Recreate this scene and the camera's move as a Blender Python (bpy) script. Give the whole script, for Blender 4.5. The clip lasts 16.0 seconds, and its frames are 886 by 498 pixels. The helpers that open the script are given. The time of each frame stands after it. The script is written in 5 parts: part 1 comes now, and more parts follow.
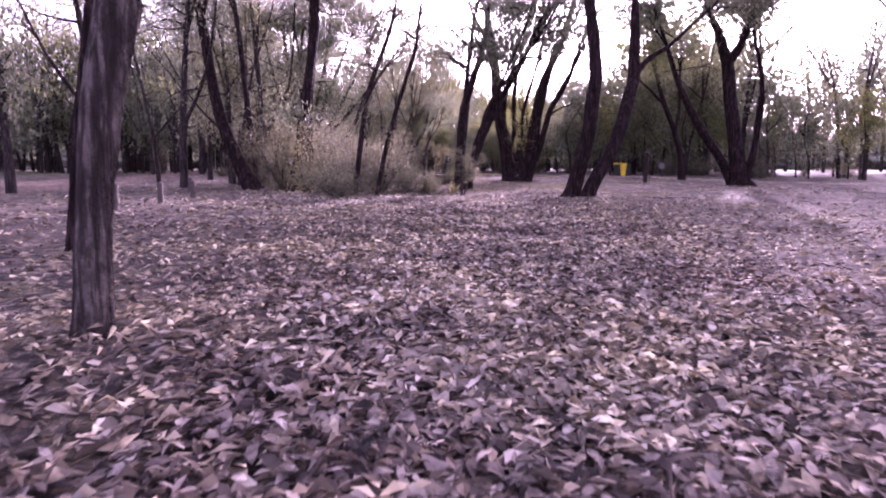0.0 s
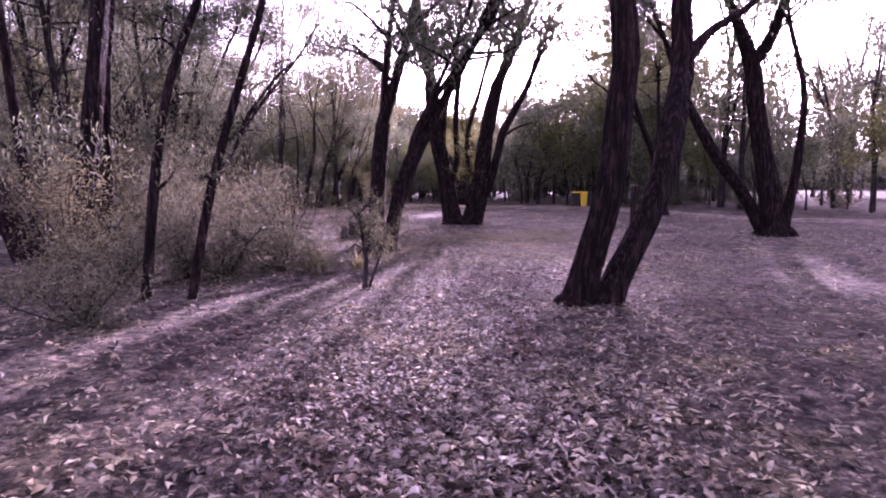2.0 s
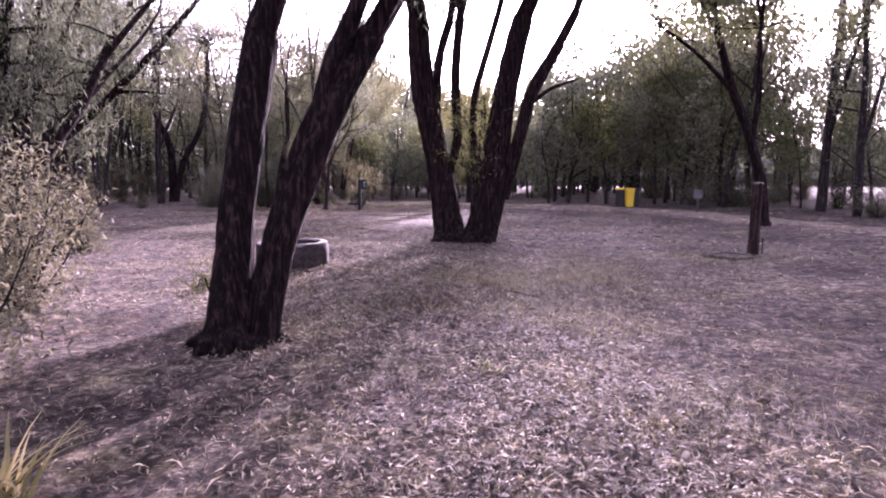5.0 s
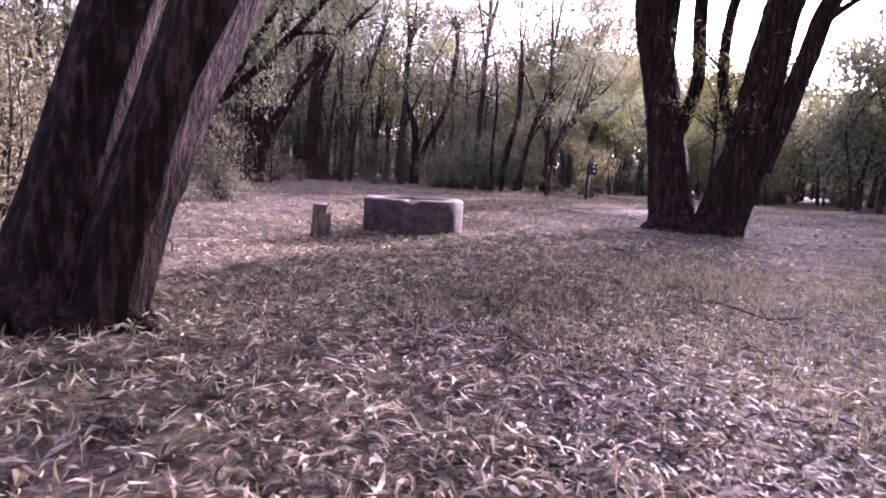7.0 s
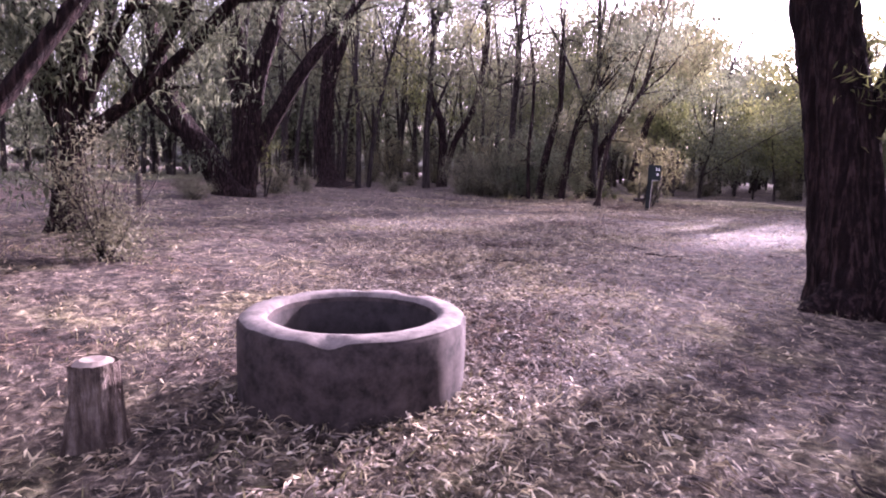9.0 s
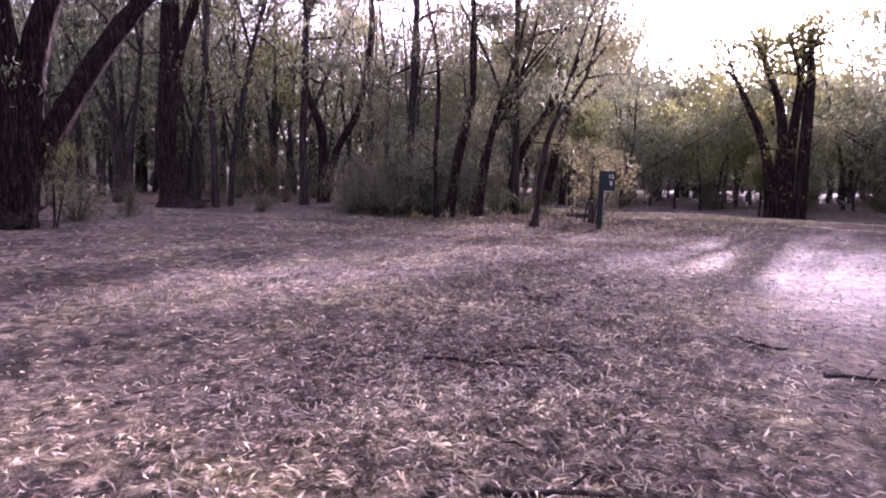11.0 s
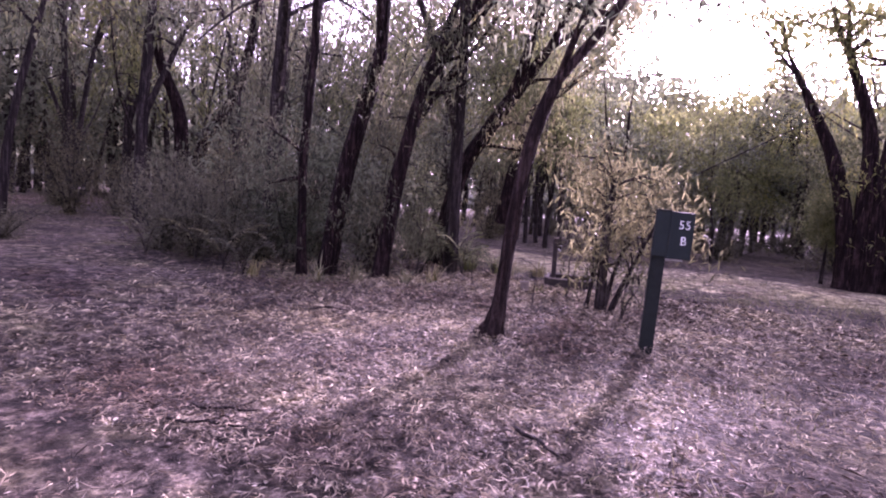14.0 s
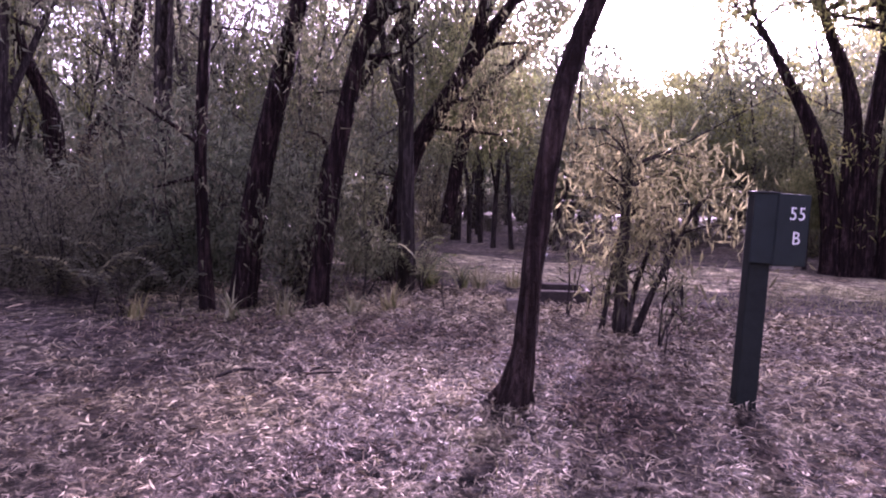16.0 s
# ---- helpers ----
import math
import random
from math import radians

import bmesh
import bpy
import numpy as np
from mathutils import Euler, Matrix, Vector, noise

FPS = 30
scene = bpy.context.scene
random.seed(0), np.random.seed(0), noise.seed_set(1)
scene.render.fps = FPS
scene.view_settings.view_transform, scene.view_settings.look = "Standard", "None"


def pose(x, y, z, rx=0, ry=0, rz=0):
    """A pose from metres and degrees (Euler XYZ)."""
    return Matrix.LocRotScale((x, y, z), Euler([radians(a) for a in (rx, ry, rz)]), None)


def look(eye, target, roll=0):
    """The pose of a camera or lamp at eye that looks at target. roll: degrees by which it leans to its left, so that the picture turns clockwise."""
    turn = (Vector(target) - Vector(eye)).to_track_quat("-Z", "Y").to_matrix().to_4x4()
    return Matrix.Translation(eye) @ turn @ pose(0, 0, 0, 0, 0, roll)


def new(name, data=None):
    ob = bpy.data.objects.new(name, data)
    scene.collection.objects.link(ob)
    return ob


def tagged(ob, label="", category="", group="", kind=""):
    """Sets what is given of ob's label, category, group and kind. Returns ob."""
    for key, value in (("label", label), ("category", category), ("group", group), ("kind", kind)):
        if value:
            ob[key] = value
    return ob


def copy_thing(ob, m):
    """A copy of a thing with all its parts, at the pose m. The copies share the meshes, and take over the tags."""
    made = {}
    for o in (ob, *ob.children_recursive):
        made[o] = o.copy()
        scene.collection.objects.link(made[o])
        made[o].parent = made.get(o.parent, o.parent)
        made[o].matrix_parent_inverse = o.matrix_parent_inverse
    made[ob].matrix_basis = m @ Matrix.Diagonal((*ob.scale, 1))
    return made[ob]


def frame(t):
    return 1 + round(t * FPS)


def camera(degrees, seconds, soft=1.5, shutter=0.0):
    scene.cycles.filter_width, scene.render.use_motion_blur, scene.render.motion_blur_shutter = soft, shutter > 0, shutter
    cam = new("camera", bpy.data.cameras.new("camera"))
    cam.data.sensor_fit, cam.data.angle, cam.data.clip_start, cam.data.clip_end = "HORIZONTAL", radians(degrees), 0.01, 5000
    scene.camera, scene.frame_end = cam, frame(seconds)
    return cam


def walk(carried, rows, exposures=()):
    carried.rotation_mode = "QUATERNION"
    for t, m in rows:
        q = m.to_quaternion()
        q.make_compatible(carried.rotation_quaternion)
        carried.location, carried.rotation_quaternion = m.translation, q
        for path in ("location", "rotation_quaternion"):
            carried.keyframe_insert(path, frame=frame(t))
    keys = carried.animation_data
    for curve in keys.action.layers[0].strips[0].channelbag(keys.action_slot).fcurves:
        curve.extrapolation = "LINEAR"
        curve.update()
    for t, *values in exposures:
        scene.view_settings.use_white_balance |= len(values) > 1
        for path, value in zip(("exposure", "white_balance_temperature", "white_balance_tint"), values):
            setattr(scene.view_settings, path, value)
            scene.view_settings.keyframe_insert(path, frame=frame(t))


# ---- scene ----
cam = camera(72.0, 16.0, soft=2.0, shutter=0.06)
# Path of the flight: seconds, eye, target, roll
PATH = [
    (0, (7.055, -9.303, 0.790), (6.422, -7.426, 0.515), -0.0),
    (0.5, (6.556, -7.281, 1.047), (5.855, -5.421, 0.823), 0.1),
    (1, (6.246, -5.378, 1.217), (5.597, -3.500, 0.982), 0.2),
    (1.5, (5.965, -3.782, 1.336), (5.452, -1.861, 1.117), -0.0),
    (2, (5.508, -2.306, 1.382), (5.048, -0.371, 1.172), -0.7),
    (2.5, (5.202, -0.994, 1.336), (4.793, 0.954, 1.140), -0.8),
    (3, (4.909, 0.244, 1.085), (4.525, 2.198, 0.899), -0.3),
    (3.2, (4.829, 0.686, 1.000), (4.422, 2.636, 0.818), -1.1),
    (5.3, (4.324, 5.962, 1.533), (3.780, 7.872, 1.298), -0.6),
    (5.5, (4.376, 6.307, 1.589), (3.806, 8.210, 1.363), -1.2),
    (6, (4.427, 7.097, 1.207), (3.797, 8.983, 0.994), 2.2),
    (6.5, (4.296, 8.201, 0.728), (3.257, 9.895, 0.500), 3.0),
    (7, (4.142, 8.907, 0.689), (2.896, 10.452, 0.443), 3.0),
    (7.5, (3.929, 9.677, 0.809), (2.659, 11.199, 0.545), 3.5),
    (8, (3.257, 10.500, 0.964), (1.987, 12.021, 0.693), 2.8),
    (8.2, (2.996, 10.813, 1.010), (1.686, 12.300, 0.739), 2.8),
    (10.3, (-0.464, 14.769, 1.199), (-1.787, 16.246, 0.934), 0.3),
    (10.5, (-0.819, 15.138, 1.157), (-2.104, 16.650, 0.908), 0.2),
    (11, (-1.682, 16.040, 1.105), (-2.726, 17.731, 0.879), 0.6),
    (11.5, (-2.364, 17.102, 0.909), (-3.338, 18.834, 0.683), 0.7),
    (12, (-3.153, 18.520, 0.835), (-4.175, 20.225, 0.618), 0.7),
    (12.5, (-3.730, 19.978, 0.981), (-4.825, 21.639, 0.777), -0.4),
    (13, (-4.227, 21.275, 1.194), (-5.350, 22.918, 0.994), -0.5),
    (13.5, (-4.585, 22.473, 1.395), (-5.637, 24.163, 1.212), 0.1),
    (14, (-5.191, 23.499, 1.312), (-6.052, 25.296, 1.142), 4.0),
    (14.5, (-5.613, 24.280, 1.117), (-6.287, 26.153, 0.930), 2.2),
    (15, (-6.010, 24.756, 1.027), (-6.676, 26.635, 0.866), 0.3),
    (15.5, (-6.240, 25.123, 1.200), (-6.854, 27.019, 1.029), 2.2),
    (16, (-6.466, 25.316, 1.251), (-7.097, 27.207, 1.092), 1.0),
]
walk(cam, [(t, look(eye, target, roll)) for t, eye, target, roll in PATH], exposures=[(0.0, 2.6, 5850, 77), (1.0, 2.35, 5850, 79), (2.0, 2.2, 5810, 81), (3.0, 2.36, 5790, 77), (5.5, 2.72, 5860, 60), (6.5, 2.84, 5870, 60), (8.0, 2.85, 5920, 61), (10.5, 2.8, 5930, 62), (11.5, 2.72, 5880, 71), (12.5, 2.85, 5830, 74), (13.4, 2.8, 5790, 77), (14.0, 2.9, 5780, 76), (14.6, 2.72, 5760, 79), (16.0, 2.8, 5750, 78)])

# ---- sky and sun ----
SUN_ELEVATION, SUN_AZIMUTH = radians(16.5), radians(0.5)
world = bpy.data.worlds.new("sky")
scene.world = world
world.use_nodes = True
wn = world.node_tree
sky = wn.nodes.new("ShaderNodeTexSky")
sky.sky_type, sky.sun_disc = "NISHITA", False
sky.sun_elevation, sky.sun_rotation = SUN_ELEVATION, SUN_AZIMUTH
sky.air_density, sky.dust_density = 1.0, 4.0
# thin high cloud takes most of the colour out of the sky
pale = wn.nodes.new("ShaderNodeHueSaturation")
pale.inputs["Saturation"].default_value = 0.4
wn.links.new(sky.outputs["Color"], pale.inputs["Color"])
wn.links.new(pale.outputs["Color"], wn.nodes["Background"].inputs["Color"])
wn.nodes["Background"].inputs["Strength"].default_value = 0.15
sun = new("sun", bpy.data.lights.new("sun", "SUN"))
sun.data.energy, sun.data.angle, sun.data.color = 4.4, radians(1.2), (1.0, 0.93, 0.84)
sun.matrix_world = look((math.sin(SUN_AZIMUTH) * 60, math.cos(SUN_AZIMUTH) * 60, 60 * math.tan(SUN_ELEVATION)), (0, 0, 0))

# ---- materials ----


def material(name, rough=0.8, metal=0.0):
    m = bpy.data.materials.new(name)
    m.use_nodes = True
    b = m.node_tree.nodes["Principled BSDF"]
    b.inputs["Roughness"].default_value, b.inputs["Metallic"].default_value = rough, metal
    b.inputs["Specular IOR Level"].default_value = 0.5 if rough < 0.5 else 0.2
    return m, m.node_tree, b


def node(tree, kind, **values):
    n = tree.nodes.new(kind)
    for key, value in values.items():
        n.inputs[key].default_value = value
    return n


def ramp(tree, source, stops):
    n = tree.nodes.new("ShaderNodeValToRGB")
    while len(n.color_ramp.elements) < len(stops):
        n.color_ramp.elements.new(0.5)
    for e, (at, colour) in zip(n.color_ramp.elements, stops):
        e.position, e.color = at, (*colour, 1)
    tree.links.new(source, n.inputs["Fac"])
    return n.outputs["Color"]


def mixed(tree, fac, a, b, blend="MIX"):
    n = tree.nodes.new("ShaderNodeMix")
    n.data_type, n.blend_type = "RGBA", blend
    if isinstance(fac, float):
        n.inputs["Factor"].default_value = fac
    else:
        tree.links.new(fac, n.inputs["Factor"])
    for socket, value in ((n.inputs[6], a), (n.inputs[7], b)):
        if isinstance(value, tuple):
            socket.default_value = (*value, 1)
        else:
            tree.links.new(value, socket)
    return n.outputs[2]


def coords(tree, scale=(1, 1, 1), space="Object"):
    c, m = tree.nodes.new("ShaderNodeTexCoord"), tree.nodes.new("ShaderNodeMapping")
    m.inputs["Scale"].default_value = scale
    tree.links.new(c.outputs[space], m.inputs["Vector"])
    return m.outputs["Vector"]


def noisy(tree, vector, scale, detail=4.0, rough=0.6):
    n = node(tree, "ShaderNodeTexNoise", Scale=scale, Detail=detail, Roughness=rough)
    tree.links.new(vector, n.inputs["Vector"])
    return n.outputs["Fac"]


def relief(tree, shader, height, strength, distance):
    n = node(tree, "ShaderNodeBump", Strength=strength, Distance=distance)
    tree.links.new(height, n.inputs["Height"])
    tree.links.new(n.outputs["Normal"], shader.inputs["Normal"])


def bark(name, dark, mid, pale, furrow=1.0):
    """Long furrows up the stem, broken into plates, with weathered ridges."""
    m, t, b = material(name, 0.9)
    b.inputs["Specular IOR Level"].default_value = 0.1
    v = coords(t, (11, 11, 1.0))
    ridges = noisy(t, v, 2.2, 6.0, 0.62)
    plates = noisy(t, coords(t, (5, 5, 2.6)), 3.0, 4.0, 0.7)
    broad = noisy(t, coords(t, (1, 1, 0.4)), 1.7, 3.0)
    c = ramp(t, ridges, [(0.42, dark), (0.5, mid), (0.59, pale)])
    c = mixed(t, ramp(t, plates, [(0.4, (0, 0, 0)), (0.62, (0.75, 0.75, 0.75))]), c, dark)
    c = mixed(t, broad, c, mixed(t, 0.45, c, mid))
    t.links.new(c, b.inputs["Base Color"])
    deep = t.nodes.new("ShaderNodeMath")
    deep.operation = "ADD"
    t.links.new(ridges, deep.inputs[0])
    t.links.new(plates, deep.inputs[1])
    relief(t, b, deep.outputs[0], 1.0 * furrow, 0.09)
    return m


# darker and paler drifts in the litter, shared by leaves and soil
DRIFTS = [(0.36, (0.56, 0.47, 0.45)), (0.48, (0.95, 0.93, 0.91)), (0.62, (1.32, 1.3, 1.12))]
# dark clods and painted shade between paler dry scraps, a hand's width across
CLUMPS = [(0.38, (0.3, 0.28, 0.27)), (0.48, (0.95, 0.94, 0.93)), (0.64, (1.45, 1.45, 1.42))]


def leafy(name, stops, rough=0.55, through_light=0.35, drifts=False):
    """Leaves: the colour varies leaf by leaf and tree by tree, and light shines through."""
    m, t, b = material(name, rough)
    g, o = t.nodes.new("ShaderNodeNewGeometry"), t.nodes.new("ShaderNodeObjectInfo")
    c = ramp(t, g.outputs["Random Per Island"], stops)
    hue = ramp(t, o.outputs["Random"], [(0.0, (0.75, 0.8, 0.75)), (0.5, (1, 1, 1)), (1.0, (1.15, 1.1, 0.85))])
    c = mixed(t, 1.0, c, hue, "MULTIPLY")
    if drifts:
        c = mixed(t, 1.0, c, ramp(t, noisy(t, coords(t), 0.55, 4.0, 0.65), DRIFTS), "MULTIPLY")
        c = mixed(t, 1.0, c, ramp(t, noisy(t, coords(t), 2.6, 4.0, 0.7), [(0.36, (0.55, 0.53, 0.52)), (0.5, (1, 1, 1)), (0.64, (1.28, 1.28, 1.2))]), "MULTIPLY")
        c = mixed(t, 1.0, c, ramp(t, noisy(t, coords(t), 8.0, 3.0, 0.65), CLUMPS), "MULTIPLY")
    t.links.new(c, b.inputs["Base Color"])
    tr, mix = t.nodes.new("ShaderNodeBsdfTranslucent"), t.nodes.new("ShaderNodeMixShader")
    t.links.new(c, tr.inputs["Color"])
    mix.inputs[0].default_value = through_light
    t.links.new(b.outputs[0], mix.inputs[1])
    t.links.new(tr.outputs[0], mix.inputs[2])
    t.links.new(mix.outputs[0], t.nodes["Material Output"].inputs["Surface"])
    return m


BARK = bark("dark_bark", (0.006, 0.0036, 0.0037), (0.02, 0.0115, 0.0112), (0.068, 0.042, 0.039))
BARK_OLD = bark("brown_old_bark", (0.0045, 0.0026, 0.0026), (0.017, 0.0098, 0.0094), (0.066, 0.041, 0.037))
BARK_THIN = bark("thin_bark", (0.012, 0.009, 0.009), (0.035, 0.027, 0.025), (0.085, 0.07, 0.062), 0.6)
BARK_BROWN = bark("reddish_brown_bark", (0.012, 0.0076, 0.007), (0.036, 0.023, 0.021), (0.09, 0.06, 0.053))
BARK_PALE = bark("pale_bark", (0.02, 0.015, 0.014), (0.06, 0.047, 0.042), (0.2, 0.17, 0.15))
LEAF = leafy("grey_green_leaf", [(0.0, (0.053, 0.06, 0.038)), (0.5, (0.133, 0.148, 0.094)), (1.0, (0.25, 0.262, 0.168))], 0.6, 0.5)
LEAF_LIGHT = leafy("yellow_green_leaf", [(0.0, (0.075, 0.085, 0.037)), (0.5, (0.16, 0.172, 0.07)), (1.0, (0.27, 0.28, 0.12))], 0.5, 0.5)
LEAF_DRY = leafy("olive_leaf", [(0.0, (0.053, 0.053, 0.034)), (0.5, (0.115, 0.115, 0.07)), (1.0, (0.205, 0.198, 0.122))], 0.6, 0.5)
LEAF_OLIVE = leafy("olive_yellow_leaf", [(0.0, (0.065, 0.077, 0.032)), (0.5, (0.14, 0.155, 0.062)), (1.0, (0.24, 0.25, 0.1))], 0.6, 0.5)
LEAF_GREEN = leafy("fresh_green_leaf", [(0.0, (0.05, 0.10, 0.025)), (0.5, (0.10, 0.19, 0.05)), (1.0, (0.17, 0.27, 0.09))], 0.5, 0.4)
SHRUB_LEAF = leafy("dark_scrub_leaf", [(0.0, (0.058, 0.058, 0.038)), (0.5, (0.122, 0.119, 0.075)), (1.0, (0.21, 0.2, 0.125))], 0.6, 0.42)
LITTER = leafy("dry_litter", [(0.0, (0.04, 0.031, 0.027)), (0.35, (0.125, 0.101, 0.087)), (0.75, (0.28, 0.242, 0.211)), (1.0, (0.5, 0.45, 0.4))], 0.7, 0.1, True)
GRASS = leafy("dry_grass", [(0.0, (0.10, 0.11, 0.05)), (0.5, (0.24, 0.22, 0.12)), (1.0, (0.42, 0.37, 0.24))], 0.7, 0.25)


def woods(name):
    """Distant foliage: mottled leaf masses and stems, shade in the hollows painted into the colour."""
    m, t, b = material(name, 0.9)
    v = coords(t)
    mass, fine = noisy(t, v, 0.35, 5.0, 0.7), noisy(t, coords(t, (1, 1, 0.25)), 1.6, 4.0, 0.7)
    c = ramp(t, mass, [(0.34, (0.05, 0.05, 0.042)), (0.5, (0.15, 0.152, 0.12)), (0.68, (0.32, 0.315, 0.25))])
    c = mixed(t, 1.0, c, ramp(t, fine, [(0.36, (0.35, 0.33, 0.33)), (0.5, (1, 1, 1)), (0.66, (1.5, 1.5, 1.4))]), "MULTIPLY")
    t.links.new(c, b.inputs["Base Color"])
    relief(t, b, mass, 1.0, 1.2)
    return m


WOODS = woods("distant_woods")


def flecks(t, turn):
    """Fine streaks that lie one way, as fallen needles and leaf scraps do."""
    c, m = t.nodes.new("ShaderNodeTexCoord"), t.nodes.new("ShaderNodeMapping")
    m.inputs["Scale"].default_value, m.inputs["Rotation"].default_value = (26, 95, 30), (0, 0, turn)
    w = node(t, "ShaderNodeTexNoise", Scale=3.0, Detail=2.0)
    t.links.new(c.outputs["Object"], w.inputs["Vector"])
    add = t.nodes.new("ShaderNodeVectorMath")
    add.operation = "ADD"
    t.links.new(c.outputs["Object"], add.inputs[0])
    t.links.new(w.outputs["Color"], add.inputs[1])
    t.links.new(add.outputs[0], m.inputs["Vector"])
    return noisy(t, m.outputs["Vector"], 1.0, 3.0, 0.6)


def soil(name, stops, sandy, green):
    m, t, b = material(name, 0.95)
    v = coords(t)
    broad, middle, fine = noisy(t, v, 0.22, 3.0), noisy(t, v, 1.3, 5.0), noisy(t, v, 34.0, 6.0, 0.7)
    one, two = flecks(t, 0.4), flecks(t, 2.1)
    most = t.nodes.new("ShaderNodeMath")
    most.operation = "MAXIMUM"
    t.links.new(one, most.inputs[0])
    t.links.new(two, most.inputs[1])
    c = ramp(t, most.outputs[0], stops)
    c = mixed(t, 0.45, c, ramp(t, fine, [(0.3, stops[0][1]), (0.5, stops[1][1]), (0.7, stops[2][1])]))
    sand = ramp(t, fine, [(0.3, (0.075, 0.06, 0.053)), (0.7, (0.28, 0.235, 0.21))])
    grass = ramp(t, fine, [(0.3, (0.05, 0.05, 0.026)), (0.7, (0.2, 0.185, 0.1))])
    c = mixed(t, ramp(t, broad, [(0.5, (0, 0, 0)), (0.68, (sandy, sandy, sandy))]), c, sand)
    c = mixed(t, ramp(t, middle, [(0.5, (0, 0, 0)), (0.7, (green, green, green))]), c, grass)
    patchy = noisy(t, v, 4.5, 4.0, 0.7)
    c = mixed(t, 1.0, c, ramp(t, patchy, [(0.36, (0.35, 0.33, 0.32)), (0.5, (0.95, 0.95, 0.95)), (0.66, (1.9, 1.9, 1.85))]), "MULTIPLY")
    c = mixed(t, 1.0, c, ramp(t, noisy(t, v, 0.55, 4.0, 0.65), DRIFTS), "MULTIPLY")
    # clods and shaded gaps between leaves, put into the soil colour at two sizes
    c = mixed(t, 1.0, c, ramp(t, noisy(t, v, 8.0, 3.0, 0.65), CLUMPS), "MULTIPLY")
    coarse = noisy(t, v, 15.0, 3.0, 0.6)
    c = mixed(t, 1.0, c, ramp(t, coarse, [(0.4, (0.5, 0.48, 0.47)), (0.5, (1, 1, 1)), (0.62, (1.6, 1.6, 1.58))]), "MULTIPLY")
    t.links.new(c, b.inputs["Base Color"])
    relief(t, b, most.outputs[0], 0.9, 0.02)
    return m


SOIL = soil("leaf_strewn_soil", [(0.44, (0.016, 0.012, 0.0108)), (0.58, (0.064, 0.051, 0.044)), (0.74, (0.225, 0.192, 0.165))], 0.3, 0.6)
SAND = soil("sandy_track", [(0.42, (0.15, 0.128, 0.085)), (0.56, (0.26, 0.228, 0.155)), (0.7, (0.43, 0.385, 0.28))], 0.7, 0.6)
REDDISH = soil("reddish_track", [(0.42, (0.095, 0.073, 0.058)), (0.56, (0.17, 0.138, 0.112)), (0.7, (0.29, 0.245, 0.2))], 0.7, 0.4)

DIRT = soil("reddish_dirt_road", [(0.42, (0.06, 0.041, 0.034)), (0.56, (0.105, 0.075, 0.061)), (0.7, (0.17, 0.13, 0.11))], 0.2, 0.2)

LAWN = soil("short_lawn", [(0.42, (0.035, 0.042, 0.022)), (0.56, (0.075, 0.083, 0.045)), (0.7, (0.15, 0.15, 0.09))], 0.2, 0.8)


def painted(name, colour, rough=0.6, metal=0.0, wear=0.35, scale=14.0):
    m, t, b = material(name, rough, metal)
    v = coords(t)
    n, f = noisy(t, v, scale, 5.0, 0.7), noisy(t, v, scale * 9, 3.0)
    dark = tuple(k * (1 - wear) for k in colour)
    pale = tuple(min(1, k * (1 + wear)) for k in colour)
    t.links.new(ramp(t, n, [(0.32, dark), (0.5, colour), (0.7, pale)]), b.inputs["Base Color"])
    relief(t, b, f, 0.25, 0.004)
    return m


CONCRETE = painted("weathered_concrete", (0.04, 0.031, 0.029), 0.95, 0.0, 0.75, 9.0)
RIM_PALE = painted("pale_concrete_rim", (0.15, 0.13, 0.12), 0.95, 0.0, 0.5, 12.0)
STUMP_WOOD = bark("weathered_stump_wood", (0.03, 0.022, 0.018), (0.10, 0.076, 0.064), (0.2, 0.165, 0.14), 0.7)
SOOT = painted("sooty_concrete", (0.035, 0.03, 0.03), 0.95, 0.0, 0.5, 9.0)
ASH = painted("ash", (0.16, 0.15, 0.145), 1.0, 0.0, 0.6, 20.0)
POST_GREEN = painted("green_painted_timber", (0.0125, 0.0155, 0.014), 0.8, 0.0, 0.3, 12.0)
PLATE_GREEN = painted("green_enamel_plate", (0.015, 0.022, 0.021), 0.7, 0.0, 0.15, 6.0)
WHITE = painted("white_lettering", (0.75, 0.76, 0.74), 0.5, 0.0, 0.12, 20.0)
TIMBER = painted("grey_weathered_timber", (0.2, 0.165, 0.14), 0.85, 0.0, 0.4, 11.0)
DARK_TIMBER = painted("dark_stained_timber", (0.036, 0.028, 0.025), 0.9, 0.0, 0.4, 11.0)
BOLLARD_WOOD = painted("greyed_bollard_timber", (0.075, 0.06, 0.052), 0.85, 0.0, 0.4, 11.0)
POST_BROWN = bark("worn_brown_post", (0.012, 0.008, 0.0065), (0.034, 0.022, 0.018), (0.085, 0.06, 0.05), 0.5)
SIGN_GREY = painted("weathered_sign_face", (0.12, 0.115, 0.11), 0.7, 0.0, 0.3, 9.0)
BIN_YELLOW = painted("yellow_plastic", (0.75, 0.52, 0.02), 0.45, 0.0, 0.1, 5.0)
BIN_GREEN = painted("dark_green_plastic", (0.014, 0.018, 0.016), 0.45, 0.0, 0.2, 5.0)
RUBBER = painted("black_rubber", (0.015, 0.015, 0.015), 0.7, 0.0, 0.2, 9.0)
STEEL = painted("dull_galvanised_steel", (0.38, 0.38, 0.37), 0.45, 0.8, 0.2, 18.0)

# ---- building helpers ----


